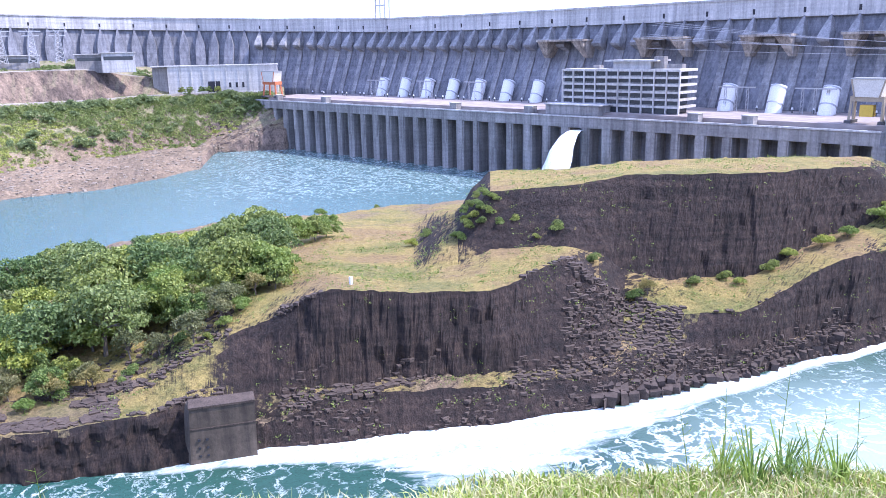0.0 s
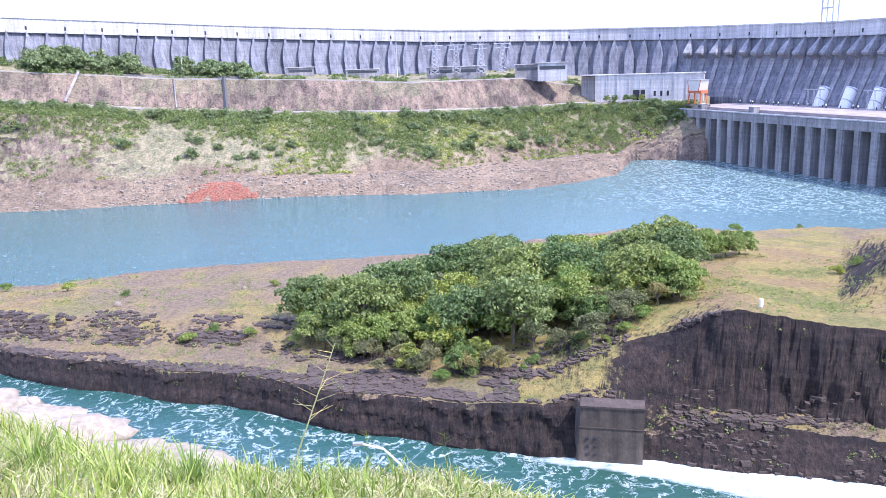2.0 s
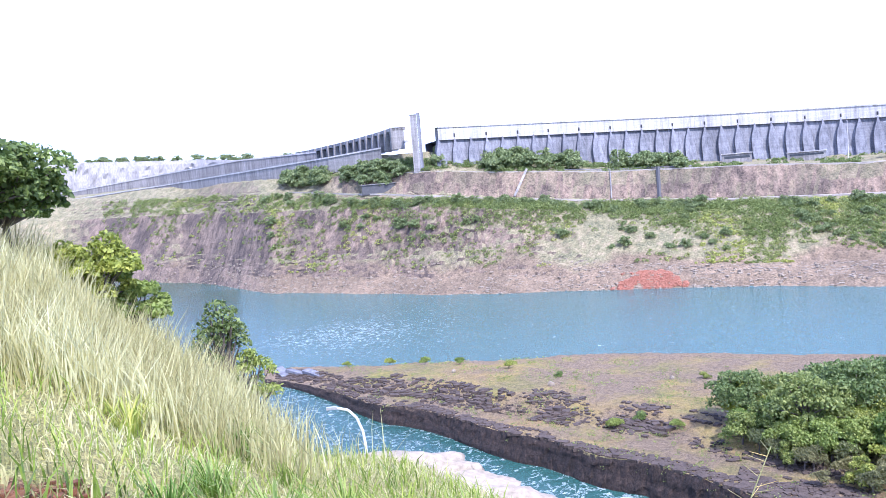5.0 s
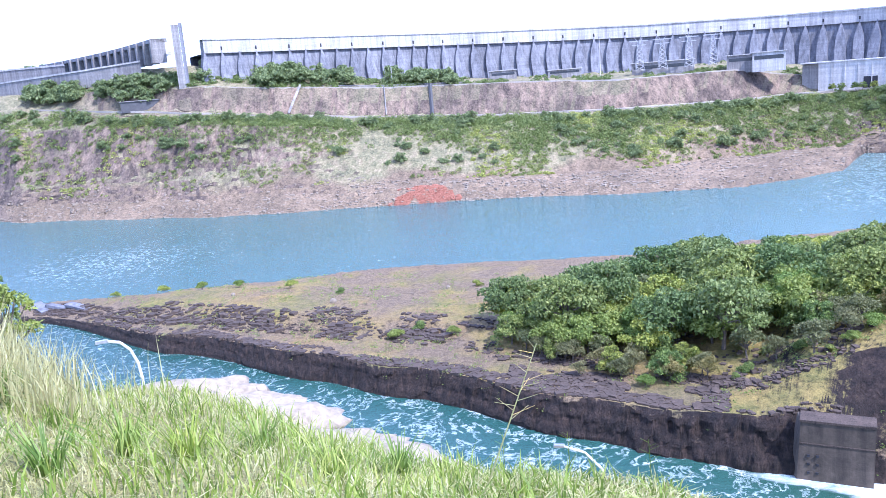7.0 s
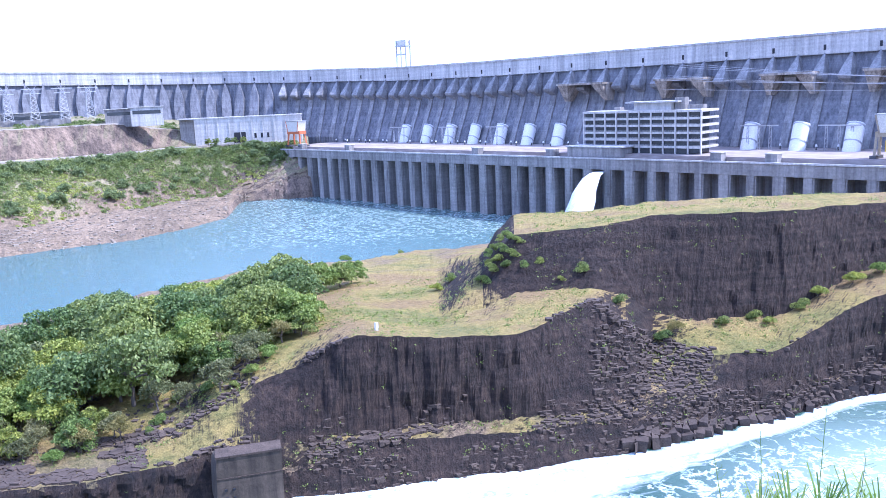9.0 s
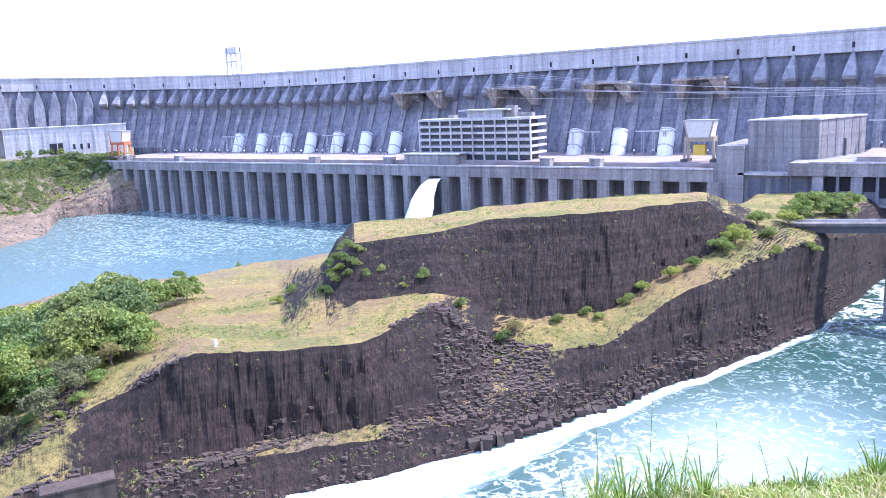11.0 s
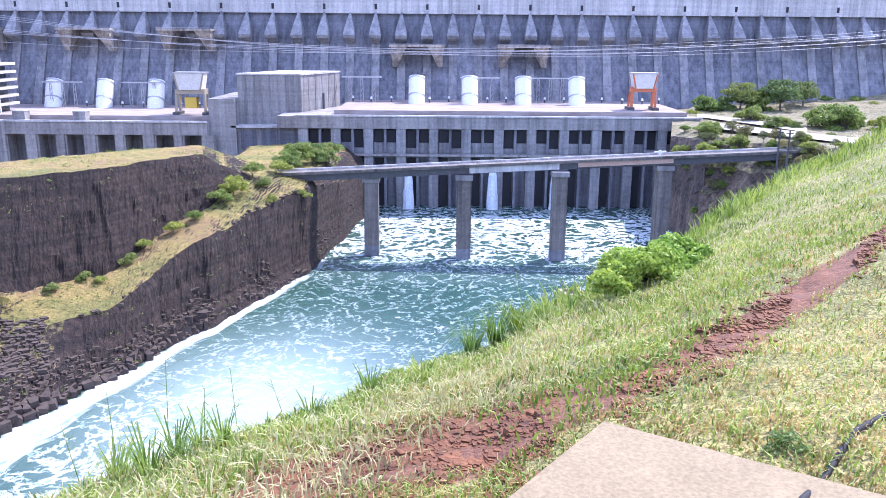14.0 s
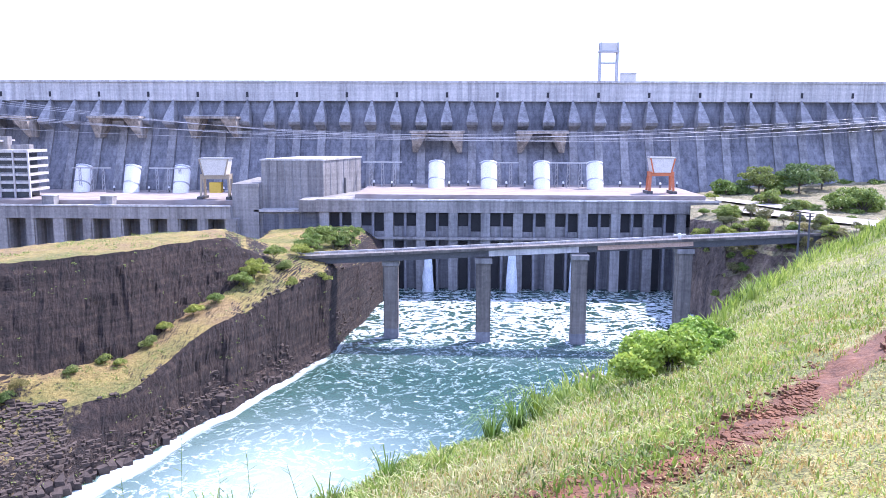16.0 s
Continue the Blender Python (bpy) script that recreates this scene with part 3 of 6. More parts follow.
# spear-headed ribs on the main dam, bulb-shaped ones on the wing: outward, height, half width
HEADED = [(-0.6, -11.5, 0.2), (3.2, -16, 1.4), (8.2, -22, 3.0), (12.4, -27, 3.9), (11.4, -29, 3.7), (3.0, -32.5, 2.8), (5.6, -40, 2.6), (20.2, -72, 2.8), (20.2, -98, 2.8)]
BULBOUS = [(0.0, -11.5, 0.25), (2.5, -17, 1.6), (4.4, -23, 3.6), (6.0, -30, 4.9), (7.6, -35, 5.2), (21, -72, 5.2), (21, -98, 5.2)]


def rib_mesh(prof):
    bb = bmesh.new()
    left_edge, right_edge, back_l, back_r = [], [], [], []
    for o, h, w in prof:
        left_edge.append(bb.verts.new((-w, o, h))), right_edge.append(bb.verts.new((w, o, h)))
        back_l.append(bb.verts.new((-w, o - 9, h))), back_r.append(bb.verts.new((w, o - 9, h)))
    for i in range(len(prof) - 1):
        bb.faces.new((left_edge[i], left_edge[i + 1], right_edge[i + 1], right_edge[i]))
        bb.faces.new((back_l[i], back_l[i + 1], left_edge[i + 1], left_edge[i]))
        bb.faces.new((right_edge[i], right_edge[i + 1], back_r[i + 1], back_r[i]))
    bmesh.ops.recalc_face_normals(bb, faces=bb.faces)
    return bb


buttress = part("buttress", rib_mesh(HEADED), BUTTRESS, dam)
# wing ribs take the darker concrete to paint in their shade
slim = part("buttress", rib_mesh(BULBOUS), DAM_FACE, dam, "weathered bulb-shaped rib, darkened in place of shade")
first, first_slim = True, True
for p, u in steps:
    out = Vector((0, 0, 0)) - p
    side = Vector((-u.y, u.x, 0)).normalized()
    if side.dot(out) < 0:
        side = -side
    rz = math.atan2(side.y, side.x) - math.pi / 2
    wing = p.x < -790
    if wing:
        ob = slim if first_slim else new("buttress", slim.data)
        first_slim = False
    else:
        ob = buttress if first else new("buttress", buttress.data)
    ob.parent = dam
    ob.matrix_local = Matrix.Translation(p) @ Matrix.Rotation(rz, 4, 'Z')
    rib = part('pilaster', boxes((-0.28, 0.28, -0.2, 0.45, -12.5, 0.4)), BUTTRESS, dam) if first else new('pilaster', rib.data)
    rib.parent = dam
    rib.matrix_local = ob.matrix_local.copy()
    first = False

# ---- powerhouse ----
ph = thing("powerhouse", "long concrete powerhouse with a flat deck at the dam's foot", "powerhouse", kind="structure")
part("wall", boxes((-716, -133, 455, 545, 38.5, 45.5)), CONCRETE, ph)
part("core", boxes((-716, -92, 467, 545, -6, 38.5)), DAM_FACE, ph)
part("deck", boxes((-716, -133, 463, 545, 45.5, 48.5)), DECK, ph, "pale deck with low upstand")
part("coping", boxes((-716.5, -133, 454.4, 456, 45.5, 46.5)), PARAPET, ph)
part("wall", boxes((-92, 140, 446, 545, 44, 50.5)), CONCRETE, ph)
part("core", boxes((-92, 140, 453, 545, -6, 44)), DAM_FACE, ph)
part("deck", boxes((-62, 136, 458, 540, 50.5, 53)), DECK, ph, "pale deck with low upstand")
part("coping", boxes((-82, 141, 445.4, 447, 50.5, 51.4)), PARAPET, ph)
part("ledge", boxes((-82, 140.5, 445.2, 449, 29.0, 30.2)), CONCRETE, ph)
# near-black colour standing in for the shade inside openings
DARK = mottled("opening_shade", (0.015, 0.016, 0.02), (0.03, 0.03, 0.035), 0.3, 0.7, relief=0.0)
for i in range(36):
    x = -714 + 16.6 * i
    wide = 3.9 if i % 2 else 3.1
    part("pier", boxes((x - wide, x + wide, 456, 468, -6, 38.5), (x - wide + 1, x + wide - 1, 455.2, 456.2, 20, 38.5)), CONCRETE, ph)
for i in range(13):
    x = -78 + 18.0 * i
    part("pier", boxes((x - 2.6, x + 2.6, 446.6, 454, -6, 44)), BUTTRESS, ph)
    if i < 12:
        for dx in (2.9, 9.9):
            shut = (i * 2 + (dx > 5)) % 3 != 0
            part("shutter", boxes((x + dx, x + dx + 5.6, 451, 452.6, 36 if shut else 33, 43)), DARK, ph, "near-black panel for the shade in a louvred opening")
            part("panel", boxes((x + dx, x + dx + 5.6, 449.6, 452.6, 30.2, 36 if shut else 33)), BUTTRESS, ph)
        part("mullion", boxes((x + 8.5, x + 9.9, 447.6, 454, -6, 44)), DAM_FACE, ph)
        # sheet coloured near-black for the shade of the gate slot
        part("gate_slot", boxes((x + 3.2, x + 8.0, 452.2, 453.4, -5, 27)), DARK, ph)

# penstocks
pen = thing("penstock", "white steel penstock leaning against the dam", "penstock", group="penstocks")
pb = bmesh.new()
rod(pb, (0, 0, -2), (0, 7, 16.2), 5.1, 5.1, 24)
part("tube", pb, WHITE, pen)
for k in (0.35, 0.9):
    cb = bmesh.new()
    rod(cb, (0, 7 * k - 0.3, -2 + 18.2 * k - 0.4), (0, 7 * k + 0.3, -2 + 18.2 * k + 0.4), 5.35, 5.35, 24)
    part("collar", cb, STEEL, pen)
spots = [k for k in range(22) if not (7 <= k <= 10 or 14 <= k <= 17)]
for n, k in enumerate(spots):
    m = pose((-630 + 34.0 * k) * 0.972, (549 - 1.4 * k) * 0.972, 48.5 if k < 16 else 52.5)
    if n == 0:
        pen.matrix_world = m
    else:
        copy_thing(pen, m)

# ---- offices, service block ----
adm = thing("office_building", "six-storey concrete office building with ribbon balconies", "office building", pose(-347, 472, 48.5))
part("core", boxes((1, 84, 1.2, 22, 0, 28)), GLASSY, adm)
for s in range(6):
    part("balcony", boxes((0, 90, 0, 23, 3.7 + 4.6 * s, 5.2 + 4.6 * s)), OFFICE, adm)
    part("rail", boxes((0, 90, -0.1, 0.05, 5.7 + 4.6 * s, 5.85 + 4.6 * s)), STEEL, adm)
for s in range(11):
    part("column", boxes((9 * s - 0.4, 9 * s + 0.4, -0.4, 0.9, 0, 28)), OFFICE, adm)
part("penthouse", boxes((38, 66, 5, 18, 28.2, 33)), OFFICE, adm)
part("penthouse_roof", boxes((32, 72, 3, 20, 33, 34)), PARAPET, adm)
for x0, x1, h in ((20, 25, 30.6), (76, 84, 31), (84, 87, 31.2), (67, 74, 36)):
    part("roof_plant", boxes((x0, x1, 8, 13, 28.6, h)), CONCRETE, adm)
part("annex", boxes((-4, 40, -14, 0, -2, 4.6)), CONCRETE, adm)
part("annex_roof", boxes((-5, 42, -15, 0, 4.6, 5.4)), PARAPET, adm)
for s0 in range(6):
    for j in range(10):
        part("window", boxes((9 * j + 1.0, 9 * j + 8.0, 0.9, 1.25, 0.6 + 4.6 * s0, 3.4 + 4.6 * s0)), GLASSY, adm)
svc = thing("service_block", "windowless concrete service block with board-marked walls", "building")
b0 = bmesh.new()
prism(b0, [(-118.5, 470), (-82, 470), (-66, 517), (-102.5, 517)], 43, 71.3)
part("wall", b0, CONCRETE, svc)
b0 = bmesh.new()
prism(b0, [(-119, 469.4), (-81.6, 469.4), (-65.4, 517.5), (-103, 517.5)], 71.3, 72.2)
part("roof", b0, PARAPET, svc)
for j in range(8):
    x = -118.5 + 4.55 * j
    part("board_joint", boxes((x, x + 0.5, 469.75, 470.2, 43.5, 71)), BUTTRESS, svc)
for j in range(1, 6):
    y = 470 + 8 * j
    x = -82 + (y - 470) * 16 / 47
    part("board_joint", boxes((x - 0.1, x + 0.25, y, y + 0.5, 43.5, 71)), BUTTRESS, svc)
part("door", boxes((-73.6, -72.6, 494, 497.5, 46, 60)), DARK_STEEL, svc)
part("base", boxes((-133, -118, 460, 520, -6, 58.5)), CONCRETE, svc)
part("base", boxes((-118, -82, 462, 520, -6, 43)), CONCRETE, svc)
part("ledge", boxes((-121, -81.5, 460, 471, 42.4, 43.6)), PARAPET, svc)
# proud panels of darker concrete stand in for shaded recesses
for x in (-116, -104, -92):
    part("recess", boxes((x, x + 9, 461.6, 462.2, 30, 41)), DAM_FACE, svc)

# ---- plants ----
def leaf_material(name, dark, mid, light):
    m, nt, bs = shader(name, 0.6)
    g = nt.nodes.new("ShaderNodeNewGeometry")
    o = nt.nodes.new("ShaderNodeObjectInfo")
    clump = noise_out(nt, coords(nt), 0.45, 3)
    wide = ramp(nt, clump, [(0.3, (0, 0, 0)), (0.7, (1, 1, 1))])
    blend = mix(nt, 0.5, g.outputs["Random Per Island"], wide)
    tone = ramp(nt, blend, [(0.08, dark), (0.5, mid), (0.92, light)])
    hue = ramp(nt, o.outputs["Random"], [(0.0, (0.72, 0.86, 0.80)), (0.5, (1, 1, 1)), (1.0, (1.35, 1.2, 0.9))])
    col = mix(nt, 1.0, tone, hue, 'MULTIPLY')
    nt.links.new(col, bs.inputs["Base Color"])
    tr = nt.nodes.new("ShaderNodeBsdfTranslucent")
    nt.links.new(col, tr.inputs[0])
    ms = nt.nodes.new("ShaderNodeMixShader")
    ms.inputs[0].default_value = 0.4
    nt.links.new(bs.outputs[0], ms.inputs[1])
    nt.links.new(tr.outputs[0], ms.inputs[2])
    nt.links.new(ms.outputs[0], nt.nodes["Material Output"].inputs[0])
    return m


LEAF = leaf_material("leaves", (0.05, 0.085, 0.022), (0.19, 0.255, 0.06), (0.46, 0.50, 0.15))
LEAF_MID = leaf_material("scrub_leaves", (0.06, 0.095, 0.03), (0.16, 0.225, 0.065), (0.32, 0.38, 0.14))
LEAF_FAR = leaf_material("far_leaves", (0.075, 0.11, 0.045), (0.20, 0.265, 0.10), (0.38, 0.43, 0.19))
LEAF_CREEPER = leaf_material("creeper_leaves", (0.12, 0.17, 0.05), (0.27, 0.34, 0.10), (0.44, 0.48, 0.18))
LEAF_PALE = leaf_material("dry_leaves", (0.10, 0.11, 0.04), (0.2, 0.2, 0.08), (0.36, 0.33, 0.15))
LEAF_LIME = leaf_material("lime_leaves", (0.09, 0.135, 0.028), (0.24, 0.31, 0.06), (0.45, 0.49, 0.14))
BARK = mottled("bark", (0.07, 0.055, 0.045), (0.2, 0.17, 0.14), 1.5, relief=0.03)
BLADE_GREEN = leaf_material("grass_blades", (0.05, 0.10, 0.012), (0.21, 0.31, 0.045), (0.48, 0.52, 0.16))
BLADE_DRY = leaf_material("dry_grass_blades", (0.32, 0.27, 0.11), (0.60, 0.52, 0.24), (0.82, 0.75, 0.45))
LAWN_DRY = leaf_material("lawn_straw", (0.13, 0.09, 0.04), (0.34, 0.27, 0.11), (0.58, 0.49, 0.27))
rng = np.random.default_rng(7)


def leaf_cards(centres, outward, size):
    """Small bent leaf clusters, two triangles each, at the centres, facing about outward."""
    n = len(centres)
    nrm = outward + rng.normal(0, 1.15, (n, 3))
    nrm /= np.linalg.norm(nrm, axis=1)[:, None] + 1e-9
    a = np.cross(nrm, rng.normal(0, 1, (n, 3)))
    a /= np.linalg.norm(a, axis=1)[:, None] + 1e-9
    b = np.cross(nrm, a)
    s = size * rng.uniform(0.6, 1.4, (n, 1))
    pts = np.stack([centres - a * s, centres - b * s * 0.55 + nrm * s * 0.25, centres + a * s, centres + b * s * 0.55 - nrm * s * 0.1], 1)
    return pts.reshape(-1, 3)


def mesh_quads(name, pts, material):
    me = bpy.data.meshes.new(name)
    n = len(pts) // 4
    me.vertices.add(4 * n)
    me.vertices.foreach_set("co", np.asarray(pts, dtype=np.float32).ravel())
    me.loops.add(4 * n)
    me.loops.foreach_set("vertex_index", np.arange(4 * n, dtype=np.int32))
    me.polygons.add(n)
    me.polygons.foreach_set("loop_start", np.arange(0, 4 * n, 4, dtype=np.int32))
    me.update(calc_edges=True)
    me.materials.append(material)
    return me


def crown_points(lobes, per, size):
    out = []
    for c, r, flat in lobes:
        d = rng.normal(0, 1, (per, 3))
        d /= np.linalg.norm(d, axis=1)[:, None]
        d[:, 2] = np.abs(d[:, 2]) * 1.15 - 0.3
        k = rng.uniform(0.62, 1.0, (per, 1)) ** 0.6 * (1 + 0.22 * np.sin(d[:, :1] * 7 + r) * np.cos(d[:, 1:2] * 6))
        p = d * k * np.array([r, r, r * flat]) + np.array(c)
        up = d.copy()
        up[:, 2] += 0.5
        out.append(leaf_cards(p, up, size))
    return np.concatenate(out)


def tree(label, category, spread, tall, lobes, per, size, material, name="tree", stem=0.35, low=0.5):
    """A tapered trunk with limbs to each lobe of an uneven crown."""
    t = thing(name, label, category)
    bm = bmesh.new()
    fork = Vector((0.1 * spread * rng.uniform(-1, 1), 0.1 * spread * rng.uniform(-1, 1), tall * stem))
    rod(bm, (0, 0, -0.6), fork, 0.030 * tall, 0.022 * tall, 7)
    blobs = []
    for i in range(lobes):
        a = 2.4 * i + rng.uniform(-0.5, 0.5)
        d = spread * rng.uniform(0.2, 0.72) * (0 if i == 0 else 1)
        dome = math.sqrt(max(0.05, 1 - (d / (0.85 * spread)) ** 2))
        c = (math.cos(a) * d, math.sin(a) * d, tall * (low + (0.88 - low) * dome * rng.uniform(0.15, 1.0)))
        blobs.append((c, spread * rng.uniform(0.75, 1.4) * 1.2 / math.sqrt(lobes), rng.uniform(0.6, 0.95)))
        rod(bm, fork, c, 0.016 * tall, 0.005 * tall, 5)
    part("trunk", bm, BARK, t)
    crown = new("crown", mesh_quads("crown", crown_points(blobs, per, size), material))
    crown.parent = t
    return t


def scaled(p, s, turn, sz=None):
    return Matrix.Translation(p) @ Matrix.Rotation(turn, 4, 'Z') @ Matrix.Diagonal((s, s, sz or s, 1))


def land_z(rows, az, r):
    row = lerp_rows(rows, az)
    d = r - row[0]
    prof = [(-1.0, -3.0)] + [(row[i], row[i + 1]) for i in range(1, len(row) - 1, 2)]
    for (d0, z0), (d1, z1) in zip(prof, prof[1:]):
        if d <= d1:
            return z0 + (z1 - z0) * max(0, (d - d0) / max(d1 - d0, 1e-6))
    return prof[-1][1]


kinds = [tree("dense green tree among scrub on the island", "tree", 4.6, 7.5, 26, 220, 0.2, LEAF, "tree", 0.25, 0.14),
         tree("broad green shrub tree on the island", "tree", 5.0, 6.5, 26, 235, 0.2, LEAF_LIME, "tree", 0.25, 0.12),
         tree("flat-topped feathery green tree on the island", "tree", 5.6, 8.5, 22, 215, 0.2, LEAF_MID, "tree", 0.35, 0.3),
         tree("pale thin-leaved tree on stony ground", "tree", 3.4, 6.2, 12, 175, 0.19, LEAF_PALE, "tree", 0.3, 0.35),
         tree("bright yellow-green bush on dry grass", "bush", 2.8, 3.2, 7, 380, 0.17, LEAF_LIME, "bush", 0.15, 0.2),
         tree("low dark green bush on rock", "bush", 2.8, 2.8, 7, 380, 0.18, LEAF, "bush", 0.15, 0.2)]
used = [False] * len(kinds)


def plant(k, az, r, z, s=1.0, sz=None):
    m = scaled(polar(az, r, z), s, float(rng.uniform(0, 6.28)), sz)
    if used[k]:
        return copy_thing(kinds[k], m)
    used[k] = True
    kinds[k].matrix_world = m
    return kinds[k]


far_leaves = []


def far_plant(k, az, r, z, s):
    """A tree too far off to pick apart: its thinned crown joins the far woods."""
    crown = [c for c in kinds[k].children if c.name.startswith("crown")][0].data
    co = np.empty(len(crown.vertices) * 3, dtype=np.float32)
    crown.vertices.foreach_get("co", co)
    quads = co.reshape(-1, 4, 3)[::6]
    mid = quads.mean(1, keepdims=True)
    quads = mid + (quads - mid) * 2.3
    a = float(rng.uniform(0, 6.28))
    turn = np.array([[math.cos(a), math.sin(a), 0], [-math.sin(a), math.cos(a), 0], [0, 0, 1]])
    far_leaves.append((quads.reshape(-1, 3) @ turn) * s + np.array(polar(az, r, z)))


for ob in kinds:
    ob["group"] = "plants of the valley"

# the thicket on the island: heading, near and far distance
THICKET = [(57, 232, 282), (59.5, 220, 312), (63, 211, 322), (67, 208, 320), (71, 209, 312), (75, 212, 300), (79, 222, 290), (84, 240, 268)]
placed = []
tries = 0
while len(placed) < 190 and tries < 6000:
    tries += 1
    az = float(rng.uniform(57, 84))
    lo, hi = lerp_rows(THICKET, az)
    r = float(rng.uniform(lo, hi))
    p = polar(az, r, 0)
    if any((p - q).length < 5.0 for q in placed):
        continue
    placed.append(p)
    front = (r - lo) / (hi - lo)
    k = int(rng.choice([3, 0, 5], p=[0.5, 0.3, 0.2])) if front < 0.16 else int(rng.choice([0, 1, 2, 3], p=[0.32, 0.33, 0.27, 0.08]))
    s = float(rng.uniform(1.15, 1.75)) * (0.7 if front < 0.16 else 1.0)
    plant(k, az, r, land_z(ISLAND, az, r) - 0.3, s)
# scattered bushes: heading, distance, kind, size
LONE = [(92.4, 268, 4, 1.2), (90.5, 272, 5, 0.9), (88, 262, 4, 0.8), (96, 330, 5, 0.8), (99.5, 345, 4, 1.0), (103, 372, 4, 0.9), (105.5, 380, 4, 1.0), (108, 392, 4, 1.0),
        (111, 395, 4, 0.8), (84, 250, 4, 1.0), (86, 330, 5, 0.9), (82, 300, 4, 1.1), (55.2, 318, 1, 1.35), (54, 322, 0, 1.4), (53.2, 330, 1, 1.1), (56.4, 300, 4, 1.0),
        (57.8, 402, 5, 1.2), (53.5, 428, 4, 1.2), (49.5, 440, 5, 0.7), (47, 300, 4, 0.9), (46, 305, 5, 1.0)]
LONE += [(42.9, 266, 5, 1.6), (43.4, 264, 5, 1.4), (43.9, 268, 4, 1.0), (42.1, 270, 5, 1.7), (42.7, 276, 5, 1.4), (41.7, 273, 5, 1.6), (43.1, 282, 5, 1.5), (41.0, 270, 5, 1.3)]
LONE += [(74.2, 206, 4, 0.9), (76, 212, 3, 0.8), (72.5, 208, 3, 0.9), (70, 209, 3, 0.8), (60.8, 214, 4, 0.8), (59.5, 220, 4, 1.0), (62, 212, 5, 0.6), (68, 207, 5, 0.5), (80, 226, 3, 0.8), (79, 215, 3, 0.6)]
LONE += [(42.6, 268, 5, 1.5), (42.0, 264, 5, 1.4), (41.4, 266, 5, 1.5), (43.2, 272, 5, 1.3), (40.6, 262, 5, 1.2), (39.5, 262, 5, 1.1), (42.3, 285, 5, 1.2), (38, 255, 5, 0.9), (36.5, 256, 5, 1.0),
         (34, 245, 5, 1.0), (31, 245, 5, 1.1), (30, 247, 3, 0.7), (27, 258, 5, 1.0), (25, 265, 5, 1.0), (22, 272, 5, 1.1)]
LONE += [(21, 280, 4, 1.0), (19, 286, 4, 1.1), (17.5, 292, 4, 1.1), (15.6, 305, 4, 1.5), (14.8, 312, 1, 0.9), (13.4, 330, 4, 1.6), (12.8, 322, 5, 1.4), (11.5, 345, 4, 1.7), (11, 360, 1, 1.0),
         (10.2, 372, 1, 1.3), (9.3, 380, 0, 1.4), (8.2, 392, 1, 1.2), (8.8, 385, 5, 2.0), (10.0, 330, 5, 1.2), (24, 262, 4, 0.7), (12.2, 312, 5, 1.0)]
for az, r, k, s in LONE:
    s *= 0.62 if 37 < az < 44.5 else 1.0
    plant(k, az, r, land_z(ISLAND, az, r) - 0.2, s)
# trees round the paved platform of the east bank
EAST_TREES = [(-20.6, 470, 1, 1.4), (-21.9, 440, 0, 1.2), (-22.6, 445, 1, 0.9), (-23.4, 440, 0, 0.8), (-25.1, 455, 1, 1.9), (-26.0, 450, 1, 1.9), (-26.6, 462, 0, 1.5), (-22.3, 540, 2, 1.8),
              (-17.7, 525, 1, 1.5), (-18.8, 530, 0, 1.7), (-19.8, 535, 2, 1.6), (-21.0, 540, 1, 1.8), (-16.8, 510, 4, 1.6), (-16.2, 480, 5, 1.6), (-25.6, 420, 5, 1.5), (-28.4, 450, 1, 1.2), (-23.6, 560, 2, 1.5),
              (-24.8, 590, 4, 2.0), (-26.5, 590, 4, 2.0), (-27.8, 580, 5, 2.0)]
for az, r, k, s in EAST_TREES:
    plant(k, az, r, max(land_z(EAST_BANK, az, r), 50) - 2.5 * s, s)
for i in range(95):
    az, f = float(rng.uniform(-28, -16.2)), float(rng.uniform(0.1, 1.4))
    row = lerp_rows(EAST_BANK, az)
    r = row[0] + f * 36
    plant(int(rng.choice([4, 5, 3, 1])), az, r, land_z(EAST_BANK, az, r) - 0.3, float(rng.uniform(0.5, 1.1)))
# taller trees below the wing of the dam
for i in range(105):
    az = float(rng.choice([rng.uniform(86, 92), rng.uniform(93.5, 104), rng.uniform(97, 100), rng.uniform(106, 110), rng.uniform(111.5, 114)]))
    row = lerp_rows(FAR_BANK, az)
    r = row[0] + row[11] + float(rng.uniform(4, 45))
    if az > 105:
        r = row[0] + row[9] + float(rng.uniform(4, 30))
    far_plant(int(rng.choice([0, 1, 2, 1])), az, r, land_z(FAR_BANK, az, r) - 1.5, float(rng.uniform(1.4, 2.9)))

